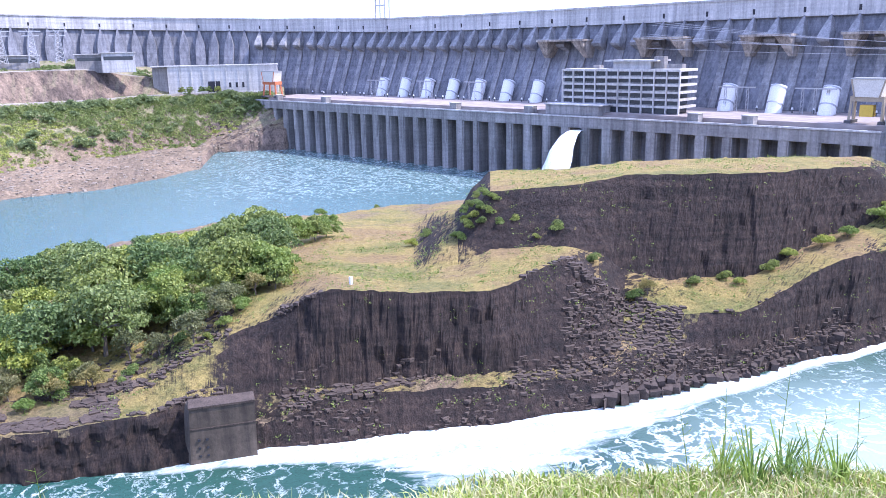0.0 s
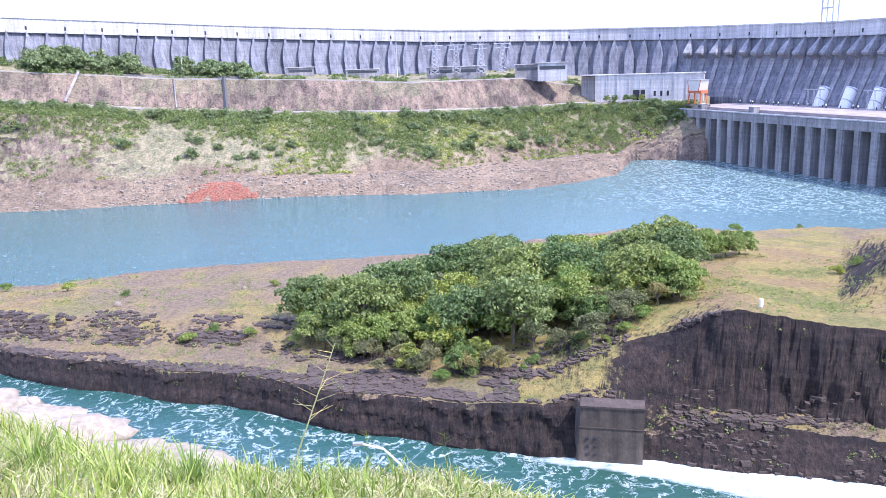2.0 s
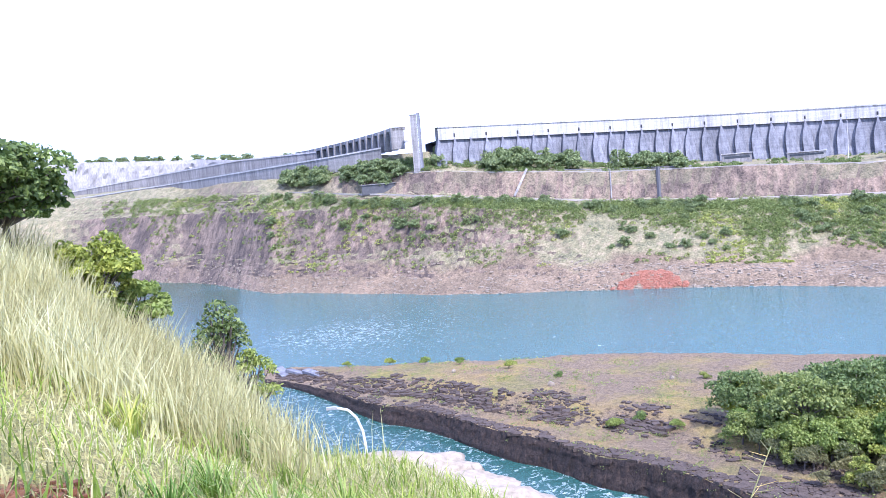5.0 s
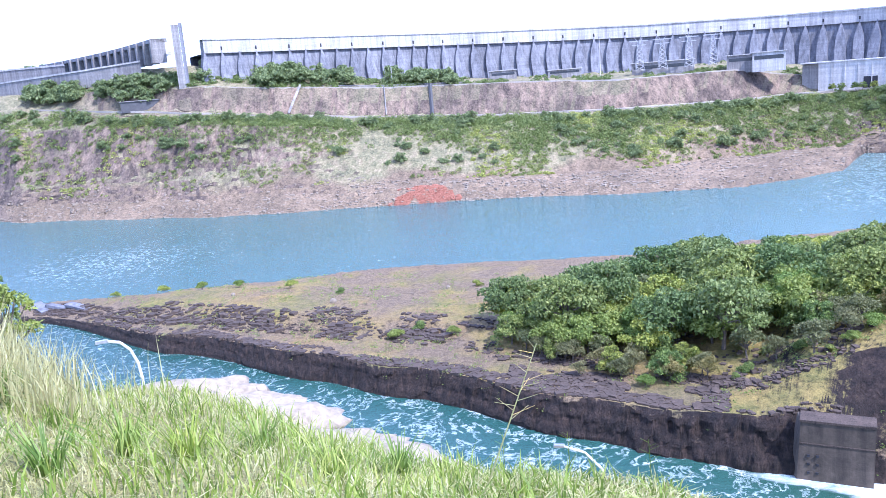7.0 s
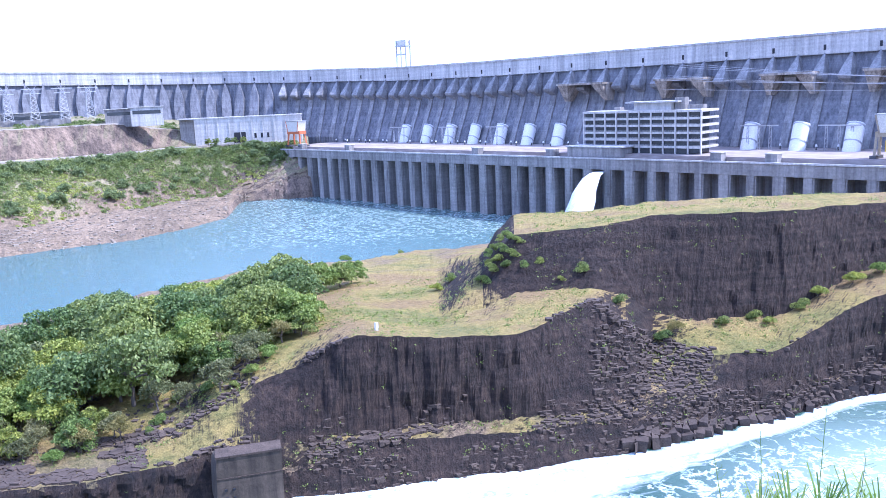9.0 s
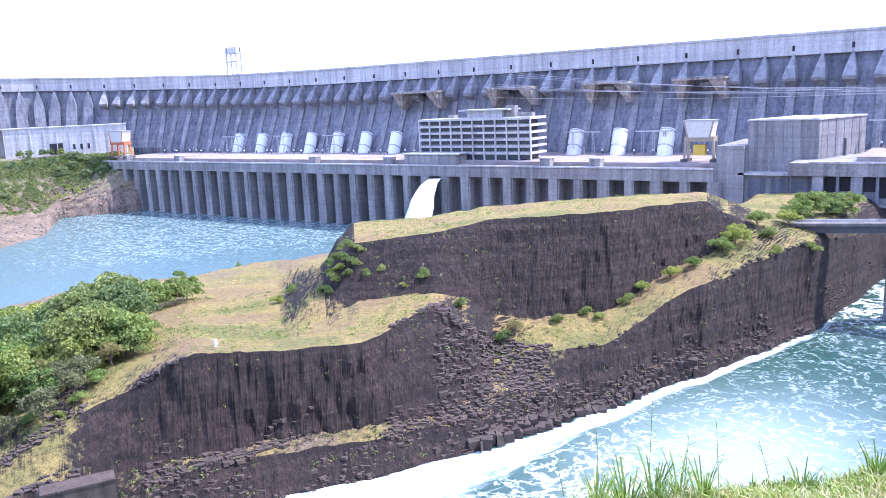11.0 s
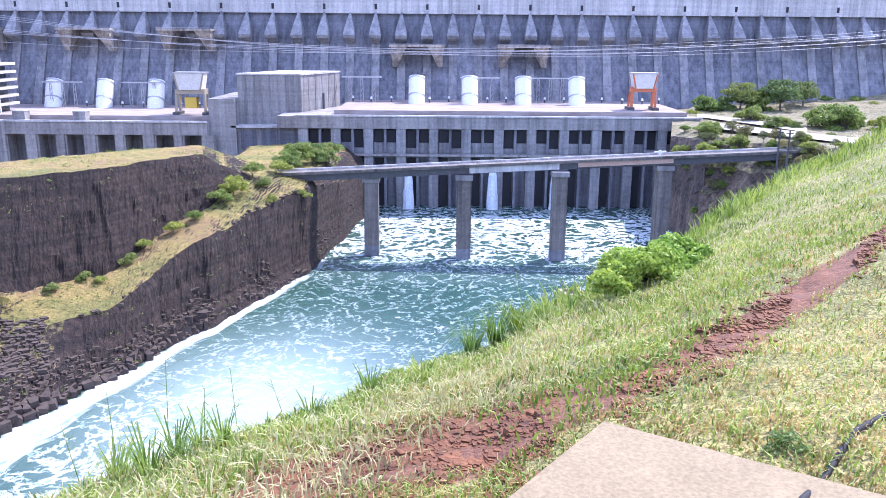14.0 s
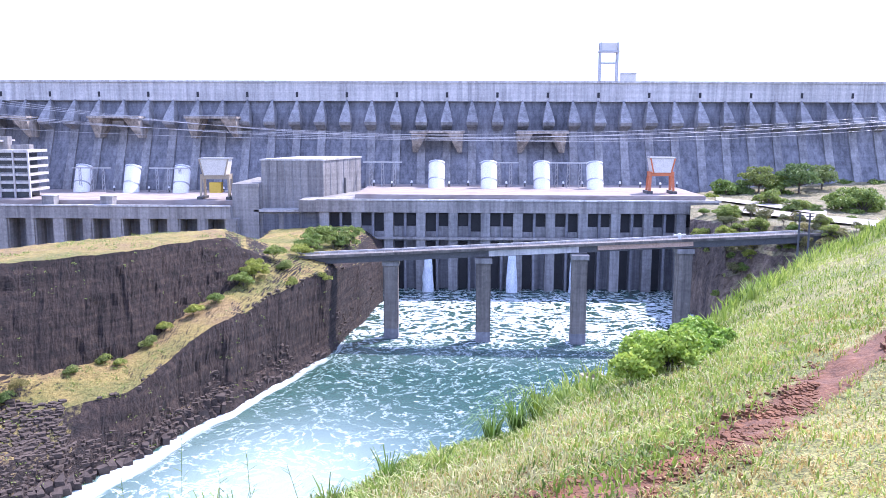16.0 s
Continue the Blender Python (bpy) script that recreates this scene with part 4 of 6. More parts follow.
# scrub on the far bank, past counting
SCRUB = [(56, 1.0), (66, 1.05), (74, 1.0), (80, 0.95), (84, 0.85), (90, 0.62), (97, 0.5), (104, 0.5), (112, 0.55), (120, 0.6), (128, 0.6)]
scrub, pale, lime = [], [], []
for i in range(15000):
    az = float(rng.uniform(56.3, 126))
    row = lerp_rows(FAR_BANK, az)
    f = float(rng.uniform(0, 1))
    foot = row[3] * 0.9 if az < 96 else row[1] * 1.1
    r = row[0] + foot + (row[7] - 8 - foot) * f
    q = polar(az, r, 0)
    want = lerp_rows(SCRUB, az)[0] * (0.2 + 0.95 * ease(0.0, 0.75, f)) + 1.0 * noise.noise(q * 0.018) + 0.45 * noise.noise(q * 0.06) - 0.1
    if rng.uniform(0, 1) > want:
        continue
    tone = noise.noise(q * 0.022 + Vector((9, 2, 0))) + 0.35 * noise.noise(q * 0.11) + 0.5 * (0.55 - f)
    size = float(rng.uniform(1.2, 3.6)) * (0.7 + 0.7 * f) * (1.35 if i % 6 == 0 else 1)
    z = land_z(FAR_BANK, az, r)
    n = int(22 + 11 * size)
    d = rng.normal(0, 1, (n, 3))
    d /= np.linalg.norm(d, axis=1)[:, None]
    d[:, 2] = np.abs(d[:, 2])
    pts = d * rng.uniform(0.7, 1.0, (n, 1)) * np.array([size, size, size * (0.8 if tone > 0.1 else 1.15)]) + np.array([q.x, q.y, z])
    up = d + np.array([0, 0, 0.5])
    (lime if tone > 0.36 else pale if tone > 0.12 else scrub).append(leaf_cards(pts, up, 0.62))
tagged(new("scrub", mesh_quads("scrub", np.concatenate(scrub), LEAF_MID)), "dense green scrub covering the far bank", "scrub", kind="stuff")
tagged(new("pale_scrub", mesh_quads("pale_scrub", np.concatenate(pale), LEAF_FAR)), "light green scrub on the far bank", "scrub", kind="stuff")
tagged(new("lime_scrub", mesh_quads("lime_scrub", np.concatenate(lime), LEAF_CREEPER)), "bright yellow-green creepers on the far bank", "scrub", kind="stuff")

# single trees standing out of the scrub
for i in range(260):
    az, f = float(rng.choice([rng.uniform(56.5, 80), rng.uniform(64, 112), rng.uniform(84, 116)])), float(rng.choice([rng.uniform(0.15, 0.9), rng.uniform(0.8, 0.98)]))
    row = lerp_rows(FAR_BANK, az)
    r = row[0] + row[3] + (row[7] - 10 - row[3]) * f
    far_plant(int(rng.choice([0, 1, 1, 5])), az, r, land_z(FAR_BANK, az, r) - 1.2, float(rng.uniform(0.8, 1.8)))

# weeds and tufts over the island's flats and ledges
tufts = []
for i in range(9000):
    az = float(rng.uniform(7, 112))
    row = lerp_rows(ISLAND, az)
    r = row[0] + float(rng.uniform(3, 150))
    q = polar(az, r, 0)
    if noise.noise(q * 0.06) + 0.4 * noise.noise(q * 0.3) < 0.05:
        continue
    z = land_z(ISLAND, az, r)
    n = 9
    pts = rng.normal(0, 0.55, (n, 3)) * np.array([1, 1, 0.5]) + np.array([q.x, q.y, z + 0.35])
    tufts.append(leaf_cards(pts, np.tile([0, 0, 1.0], (n, 1)), 0.26))
tagged(new("weeds", mesh_quads("weeds", np.concatenate(tufts), LEAF_LIME)), "low yellow-green weeds on rock ledges", "weeds", kind="stuff")

# loose blocks of basalt on slopes and ledges
def rock_points(centre, size):
    """A rough six-sided block as quads."""
    s = size * rng.uniform(0.6, 1.4, 3) * np.array([1.2, 1.2, 0.6])
    c = np.array([[x, y, z] for z in (-1, 1) for x, y in ((-1, -1), (1, -1), (1, 1), (-1, 1))]) * s * rng.uniform(0.7, 1.1, (8, 3))
    a = rng.uniform(0, 6.28)
    c = c @ np.array([[math.cos(a), math.sin(a), 0], [-math.sin(a), math.cos(a), 0], [0, 0, 1]]) + centre
    return c[np.array([3, 2, 1, 0, 4, 5, 6, 7, 0, 1, 5, 4, 1, 2, 6, 5, 2, 3, 7, 6, 3, 0, 4, 7])]


BASALT = mottled("loose_basalt", (0.014, 0.010, 0.008), (0.12, 0.088, 0.066), 0.4, relief=0.05)
PALE_ROCK = mottled("pale_river_rock", (0.14, 0.115, 0.085), (0.36, 0.3, 0.22), 0.3, relief=0.1)
rubble = []
for i in range(9000):
    az = float(rng.uniform(6.5, 116))
    row = lerp_rows(ISLAND, az)
    pick = rng.uniform()
    d = float(rng.uniform(0, row[1] + 3) if pick < 0.3 else rng.uniform(row[1], row[3] + 2) if pick < 0.55 else rng.uniform(row[5] - 0.5, row[5] + 5) if pick < 0.75 else rng.uniform(row[5], row[7] + 6))
    r = row[0] + d
    q = polar(az, r, land_z(ISLAND, az, r))
    if az > 64 and d < 5.6:
        continue
    if pick >= 0.55 and az < 56 and (pick >= 0.75 or d > row[5] + 1.2):
        continue
    if noise.noise(q * 0.05 + Vector((3, 3, 3))) < ((0.1 if az < 84 else -0.02) if pick >= 0.75 else -0.1):
        continue
    rubble.append(rock_points(np.array(q) + [0, 0, 0.15], float(rng.uniform(0.2, 0.75)) * (1.6 if az > 84 else 1)))
for i in range(9000):     # debris between the cliff's brink and the thicket, and mounds on the tail
    az = float(rng.uniform(68.5, 116))
    row = lerp_rows(ISLAND, az)
    d = float(rng.uniform(6, 24) if az < 84 else rng.uniform(5.6, 14) if i % 2 else rng.uniform(row[5] - 6, row[9] * 0.8))
    q = polar(az, row[0] + d, 0)
    if noise.noise(q * 0.045 + Vector((1, 7, 0))) + 0.5 * noise.noise(q * 0.17) < (-0.22 if az < 84 or i % 2 else 0.05):
        continue
    q.z = land_z(ISLAND, az, row[0] + d) + 0.1
    rubble.append(rock_points(np.array(q), float(rng.uniform(0.15, 0.6)) * (1.7 if i % 12 == 0 else 1)))
for i in range(750):
    az = float(rng.uniform(27.5, 36))
    row = lerp_rows(ISLAND, az)
    r = row[0] + float(rng.uniform(row[3], row[5] + 4))
    rubble.append(rock_points(np.array(polar(az, r, land_z(ISLAND, az, r) + 0.1)), float(rng.uniform(0.25, 0.85))))
columns = []
for back, lift in ((3.2, 0.5), (5.6, 0.72), (8.2, 0.95)):
    az = 8.0
    while az < 33:
        row = lerp_rows(ISLAND, az)
        wide = float(rng.uniform(1.0, 3.2))
        az += math.degrees(wide * 1.02 / row[0])
        top = row[2] * lift * (0.95 + 0.7 * noise.noise(Vector((az * 0.9, back, 0)))) * float(rng.uniform(0.88, 1.1)) + 0.3
        c = np.array([[x, y, z] for z in (-1.5, top) for x, y in ((-1, -1), (1, -1), (1, 1), (-1, 1))]) * np.array([wide * 0.56, 2.4, 1]) + rng.normal(0, 0.42, (8, 3))
        c[4:] *= np.array([0.97, 0.9, 1])
        a = radians(az) + float(rng.normal(0, 0.16))
        turn = np.array([[math.cos(a), math.sin(a), 0], [-math.sin(a), math.cos(a), 0], [0, 0, 1]])
        c = c @ turn + np.array(polar(az, row[0] + back + float(rng.normal(0, 0.5)), 0))
        columns.append(c[np.array([3, 2, 1, 0, 4, 5, 6, 7, 0, 1, 5, 4, 1, 2, 6, 5, 2, 3, 7, 6, 3, 0, 4, 7])])
tagged(new("basalt_columns", mesh_quads("basalt_columns", np.concatenate(columns), mottled("jointed_basalt", (0.014, 0.010, 0.008), (0.10, 0.074, 0.057), 0.5, relief=0.25))), "upright jointed basalt blocks along the waterline", "rocks", kind="stuff")
tagged(new("basalt_rubble", mesh_quads("basalt_rubble", np.concatenate(rubble), BASALT)), "broken dark basalt blocks along the island's ledges", "rubble", kind="stuff")
shore = []
for i in range(3800):
    az = float(rng.uniform(57, 124))
    row = lerp_rows(FAR_BANK, az)
    d = float(rng.uniform(0, row[3] * (1.0 if az < 70 else 0.9))) if i % 3 else float(rng.uniform(0, 6))
    q = polar(az, row[0] + d, land_z(FAR_BANK, az, row[0] + d))
    shore.append(rock_points(np.array(q), float(rng.uniform(0.4, 1.3))))
tagged(new("shore_rocks", mesh_quads("shore_rocks", np.concatenate(shore), PALE_ROCK)), "scattered pale rocks along the far shore", "rocks", kind="stuff")

upper = []
for i in range(2600):
    az = float(rng.uniform(62, 113))
    row = lerp_rows(FAR_BANK, az)
    r = row[0] + row[11] + float(rng.uniform(2, max(10, row[13] - row[11] - 12)))
    q = polar(az, r, 0)
    if noise.noise(q * 0.03) + 0.5 * noise.noise(q * 0.12) < (0.12 if az < 86 else -0.12):
        continue
    size = float(rng.uniform(1.2, 3.4)) * (1.3 if az > 93 else 1.0)
    n = int(22 + 10 * size)
    d = rng.normal(0, 1, (n, 3))
    d /= np.linalg.norm(d, axis=1)[:, None]
    d[:, 2] = np.abs(d[:, 2])
    pts = d * rng.uniform(0.7, 1.0, (n, 1)) * size + np.array([q.x, q.y, land_z(FAR_BANK, az, r)])
    upper.append(leaf_cards(pts, d + np.array([0, 0, 0.5]), 0.7))
tagged(new("terrace_scrub", mesh_quads("terrace_scrub", np.concatenate(upper), LEAF_MID)), "grey-green scrub on the upper terrace", "scrub", kind="stuff")

# ---- bridge ----
PIER = weathered("pier_concrete", (0.13, 0.115, 0.10), (0.25, 0.225, 0.195), 0.12, 0.7)
br = thing("bridge", "long grey concrete road bridge on tall square piers", "bridge", pose(-31.4, 342, 38, 0, -3.0, 0))
part("girder", boxes((-48, 182, -2.6, -1.2, -3.4, -0.6)), DARK_STEEL, br, "dark steel girder")
part("girder", boxes((-48, 182, 3.2, 4.6, -3.4, -0.6)), DARK_STEEL, br, "dark steel girder")
part("slab", boxes((-50, 184, -4, 6, -0.6, 0.0)), PIER, br)
part("kerb", boxes((-50, 184, -4.2, -3.6, 0.0, 0.6)), PIER, br)
part("kerb", boxes((-50, 184, 5.6, 6.2, 0.1, 0.8)), PARAPET, br)
part("fascia", boxes((42, 80, -3.2, -2.7, -3.2, -0.7)), PARAPET, br, "pale beam panel")
part("fascia", boxes((88, 128, -3.2, -2.7, -2.6, -0.7)), BRICK_RED, br, "rust-red beam panel")
for z in (1.2, 1.7):
    part("rail", boxes((-50, 184, -4.05, -3.95, z, z + 0.08)), STEEL, br)
for i in range(60):
    part("rail_post", boxes((-49 + 3.9 * i, -48.88 + 3.9 * i, -4.08, -3.92, 0.8, 1.75)), STEEL, br)
for x, y in ((-31.4, 344.5), (8.5, 340), (48.9, 338), (93.6, 342)):
    top = 34.4 + (x + 31.4) * 0.0524
    pier = thing("bridge_pier", "tall weathered concrete bridge pier standing in water", "bridge pier", pose(x, y, 0), group="bridge piers")
    b0 = bmesh.new()
    box(b0, -3.1, 3.1, -3, 3, -6, top - 2.2)
    bmesh.ops.bevel(b0, geom=[e for e in b0.edges if abs(e.verts[0].co.z - e.verts[1].co.z) > 5], offset=0.5, segments=2, affect='EDGES')
    shaft = part("shaft", b0, PIER, pier)
    part("stain", boxes((-3.12, 3.12, -3.02, 3.02, -6, 4.5)), DAM_FACE, shaft, "dark water stain at the base")
    part("cap", boxes((-3.6, 3.6, -3.6, 3.6, top - 2.2, top - 0.2)), CONCRETE, pier)
part("signal", boxes((122, 123, -3, -2, 0, 3), (120, 125, -2.8, -2.2, 2.2, 2.6)), WHITE, br, "small white barrier post")

# ---- concrete block at the island's foot ----
d = polar(59.2, 182, 0) - polar(63.9, 182, 0)
blk = thing("concrete_block", "weathered concrete abutment block at the water's edge", "concrete block", Matrix.Translation(polar(63.9, 179.5, 0)) @ Matrix.Rotation(math.atan2(d.y, d.x), 4, 'Z'))
b0 = bmesh.new()
vs = [b0.verts.new(v) for v in ((-0.6, -0.6, -3), (14.6, -0.6, -3), (14.6, 5, -3), (-3.0, 5, -3), (0.3, 0, 13.3), (14.9, 0, 13.4), (14.9, 5, 13.6), (-0.6, 5, 13.5))]
for f in ((3, 2, 1, 0), (4, 5, 6, 7), (0, 1, 5, 4), (1, 2, 6, 5), (2, 3, 7, 6), (3, 0, 4, 7)):
    b0.faces.new([vs[i] for i in f])
part("body", b0, weathered("stained_concrete", (0.045, 0.035, 0.025), (0.125, 0.097, 0.07), 0.14, 0.6), blk)
part("cap", boxes((0.1, 15, -0.25, 5, 13.4, 13.9)), BASALT, blk)
part("joint", boxes((0, 14.8, -0.32, -0.05, 8.4, 8.65)), BASALT, blk)
for i in range(3):
    for x in (1.6, 3.4):
        part("hole", boxes((x, x + 0.6, -0.62, -0.3, 1.6 + 2.0 * i, 2.1 + 2.0 * i)), DARK, blk)

# ---- deck equipment ----
def gantry(name, label, x, y, z, w, h, frame_mat, cab_mat, splay=2.0, extra=None):
    g = thing(name, label, "crane", pose(x, y, z), group="gantry cranes")
    for sx in (-1, 1):
        for sy in (-4, 4):
            b = bmesh.new()
            rod(b, (sx * w / 2, sy, 0), (sx * (w / 2 - splay), sy * 0.7, h * 0.62), 0.9, 0.9, 4)
            part("leg", b, frame_mat, g)
        part("bogie", boxes((sx * w / 2 - 1.6, sx * w / 2 + 1.6, -6, 6, 0, 1.6)), DARK_STEEL, g)
    part("beam", boxes((-w / 2, w / 2, -4, 4, h * 0.50, h * 0.62)), frame_mat, g)
    b = bmesh.new()
    prism(b, [(-w / 2, -4.6), (w / 2, -4.6), (w / 2, 4.6), (-w / 2, 4.6)], h * 0.60, h)
    for v in b.verts:
        if v.co.z < h * 0.8:
            v.co.x *= 0.8
    house = part("machine_house", b, cab_mat, g, "pale cladded machine house")
    for sx in (-1, 1):
        b = bmesh.new()
        rod(b, (sx * w / 2, -4.8, h), (sx * w * 0.36, -4.8, h * 0.58), 0.45, 0.45, 4)
        part("brace", b, frame_mat, g)
    part("roof", boxes((-w / 2 - 0.5, w / 2 + 0.5, -5, 5, h, h + 0.6)), STEEL, house)
    if extra:
        part("hoist", boxes((-3.4, 3.4, -3.5, 1, h * 0.16, h * 0.42)), extra, g, "yellow hoist block")
    return g


gantry("gantry_crane", "orange gantry crane with a pale machine house on the deck", 114.5, 476, 53, 14, 20.5, ORANGE, CREAM, 0.6)
gantry("gantry_crane", "cream gantry crane with a yellow hoist on the deck", -146, 474, 48.5, 17, 23.5, TAN, CREAM, 0.5, YELLOW)
gantry("gantry_crane", "orange gantry crane at the deck's far end", -692, 462, 48.5, 22, 25, ORANGE, CREAM)


def portal(x, y, z, w, h, label):
    g = thing("crest_crane", label, "crane", pose(x, y, z), group="crest cranes")
    for sx in (-w / 2, w / 2):
        for sy in (-3, 3):
            part("leg", boxes((sx - 0.5, sx + 0.5, sy - 0.5, sy + 0.5, 0, h)), STEEL, g)
    part("platform", boxes((-w / 2 - 1, w / 2 + 1, -4, 4, h * 0.76, h * 0.8)), STEEL, g)
    part("crossbeam", boxes((-w / 2, w / 2, -3.4, -2.6, h * 0.45, h * 0.5)), STEEL, g)
    part("cabin", boxes((-w / 2 + 0.5, w / 2 - 0.5, -2.5, 2.5, h * 0.8, h)), CREAM, g)
    return g


portal(-634, 559, 122.3, 14, 27, "tall pale gantry crane on the dam's crest")
portal(96.5, 560, 121, 11.5, 26, "tall pale gantry crane on the dam's crest")
hut = thing("crest_hut", "small white hut on the dam's crest", "hut", pose(110, 560, 121))
part("body", boxes((-5, 5, -3, 3, 0, 5.5)), CREAM, hut)
part("roof", boxes((-5.4, 5.4, -3.4, 3.4, 5.5, 6)), STEEL, hut)

for x in (-680, -604, -440, -366, -239, -205):
    k = thing("deck_kiosk", "small grey concrete kiosk on the deck's edge", "kiosk", pose(x, 460, 45.5), group="deck kiosks")
    part("body", boxes((-3.5, 3.5, -3, 3, 0, 5.5)), CONCRETE, k)
    part("lid", boxes((-3.8, 3.8, -3.3, 3.3, 5.5, 6)), PARAPET, k)


def line_frame(x, y, z, w, h):
    g = thing("line_portal", "grey steel line portal on the deck", "steel frame", pose(x, y, z), group="line portals")
    for i in range(3):
        b = bmesh.new()
        cx = -w / 2 + w * i / 2
        for sx in (-0.9, 0.9):
            rod(b, (cx + sx, 0, 0), (cx + sx * 0.6, 0, h), 0.22, 0.22, 4)
        for j in range(5):
            rod(b, (cx - 0.9, 0, h * j / 5), (cx + 0.9, 0, h * (j + 1) / 5), 0.14, 0.14, 4)
        part("mast", b, STEEL, g)
    part("crossarm", boxes((-w / 2 - 5, w / 2 + 5, -0.5, 0.5, h - 0.8, h)), STEEL, g)
    return g


for x, z in ((-52, 53), (66, 53), (22, 53), (-240, 48.5), (-190, 48.5), (-530, 48.5), (-470, 48.5), (-598, 48.5)):
    line_frame(x, 516, z, 15, 16)
for i in range(70):
    x = -705 + 12.2 * i
    if -372 < x < -240 or -136 < x < -66:
        continue
    g = thing("insulator", "small pale insulator post on the deck", "insulator", pose(x, 520 + 4 * math.sin(i * 2.3), 48.5 if x < -100 else 53), group="insulators")
    b = bmesh.new()
    rod(b, (0, 0, 0), (0, 0, 2.4 + 1.2 * abs(math.sin(i))), 0.5, 0.35, 6)
    part("post", b, DARK_STEEL, g)
    b = bmesh.new()
    rod(b, (0, 0, 2.2), (0, 0, 3.6), 0.8, 0.5, 6)
    part("cap", b, WHITE, g)

# platforms on the dam's face
for x0, x1 in ((-36, 0), (34, 68), (-185, -150), (-250, -215), (-330, -290), (-420, -375)):
    g = thing("intake_platform", "stained concrete intake platform high on the dam's face", "platform", pose(x0, 548, 84 if x0 > -100 else 93), group="intake platforms")
    part("slab", boxes((0, x1 - x0, -13.5, 6, 2.8, 4.2)), STAINED, g)
    for bx, tip in ((1, 3), (x1 - x0 - 11, x1 - x0 - 3)):
        b = bmesh.new()
        prism(b, [(bx, -13), (bx + 10, -13), (bx + 10, 4), (bx, 4)], -10, 2.8)
        for v in b.verts:
            if v.co.z < 0:
                v.co.x = tip - 1.5 if v.co.x < bx + 5 else tip + 1.5
                v.co.y = -4 if v.co.y < 0 else 8
        part("bracket", b, STAINED, g, "tapered water-stained bracket")
    part("rail", boxes((0, x1 - x0, -13.4, -13.2, 4.6, 4.8)), STEEL, g)
# power lines across the valley
for i in range(7):
    cu = bpy.data.curves.new("power_line", 'CURVE')
    cu.dimensions = '3D'
    cu.bevel_depth = 0.1
    sp = cu.splines.new('POLY')
    n = 28
    sp.points.add(n - 1)
    for j in range(n):
        t = j / (n - 1)
        x = -300 + 620 * t
        z = 108 - 3.0 * i + (i % 3) * 1.5 - (78 - 7 * i) * (t * (1 - t)) * (1 + 0.05 * i) + (i - 3) * 4 * t
        sp.points[j].co = (x, 512 - 2.5 * i, z, 1)
    cu.materials.append(STEEL)
    tagged(new("power_line", cu), "thin slack power line crossing before the dam", "power line", group="power lines")
# near-black boxes below the parapet stand for shaded drain openings
db = boxes((-0.8, 0.8, -0.25, 0.3, -10.5, -7))
drain = part("drain_hole", db, DARK, dam)
for n, (p, u) in enumerate(steps[::2]):
    side = Vector((-u.y, u.x, 0)).normalized()
    if side.dot(-p) < 0:
        side = -side
    ob = drain if n == 0 else new("drain_hole", drain.data)
    ob.parent = dam
    ob.matrix_local = Matrix.Translation(p) @ Matrix.Rotation(math.atan2(side.y, side.x) + math.pi / 2, 4, 'Z')

# ---- assembly hall, sheds, pylons on the far bank ----
a, b2 = polar(63.0, 872, 0), polar(55.9, 862, 0)
d = b2 - a
hall = thing("assembly_hall", "long pale concrete hall with a dark doorway", "hall", Matrix.Translation((a.x, a.y, 54)) @ Matrix.Rotation(math.atan2(d.y, d.x), 4, 'Z'))
L = d.length
front = part("wall", boxes((0, L, 0, 22, -3, 25.5)), OFFICE, hall)
# left end in a darker concrete, its shade put into the colour
part("end_wall", boxes((-15, -0.05, 4, 22, -3, 25.2)), CONCRETE, hall)
part("roof", boxes((-16, L + 1, -0.8, 23, 25.5, 26.5)), PARAPET, hall)
part("doorway", boxes((L * 0.36, L * 0.47, -0.15, 0.5, 0, 10.5)), DARK, front)
for i in range(10):
    part("pilaster", boxes((L * i / 9.5, L * i / 9.5 + 0.7, -0.5, 0.1, 0, 25.4)), OFFICE, front)
for i in range(3):
    part("window", boxes((L * (0.55 + 0.06 * i), L * (0.57 + 0.06 * i), -0.15, 0.5, 4, 9)), DARK, front)
for n, az in enumerate((60.9, 60.5, 59.9, 62.2, 61.7)):
    plant(0, az, 858, 53.5, 0.9)
for az, r, z, w, h, mt, lb in ((65.9, 850, 84, 30, 10, PARAPET, "low white flat-roofed building on the terrace"), (67.6, 860, 84, 26, 9, CONCRETE, "low grey shed on the terrace"),
                               (83.2, 870, 90, 28, 7, CONCRETE, "low grey flat-roofed building on the terrace"), (79.0, 860, 88, 34, 5, CONCRETE, "low grey shed on the terrace"), (72.5, 850, 84, 60, 9, CONCRETE, "long grey switchyard building")):
    g = thing("terrace_building", lb, "building", Matrix.Translation(polar(az, r, z)) @ Matrix.Rotation(radians(az), 4, 'Z'), group="terrace buildings")
    wall = part("wall", boxes((-w / 2, w / 2, 0, 12, -8, h)), mt, g)
    part("roof", boxes((-w / 2 - 1, w / 2 + 1, -1, 13, h, h + 0.8)), PARAPET, g)
    part("window", boxes((-w / 2 + 2, w / 2 - 2, -0.12, 0.3, h * 0.35, h * 0.7)), GLASSY, wall)
g = thing("dark_shed", "dark open-fronted shed by the bank road", "shed", Matrix.Translation(polar(107.7, 818, 86)) @ Matrix.Rotation(radians(107), 4, 'Z'))
part("wall", boxes((-17, 17, 0, 12, 0, 10)), DARK_STEEL, g)
part("roof", boxes((-18, 18, -1, 13, 10, 10.6)), CONCRETE, g)


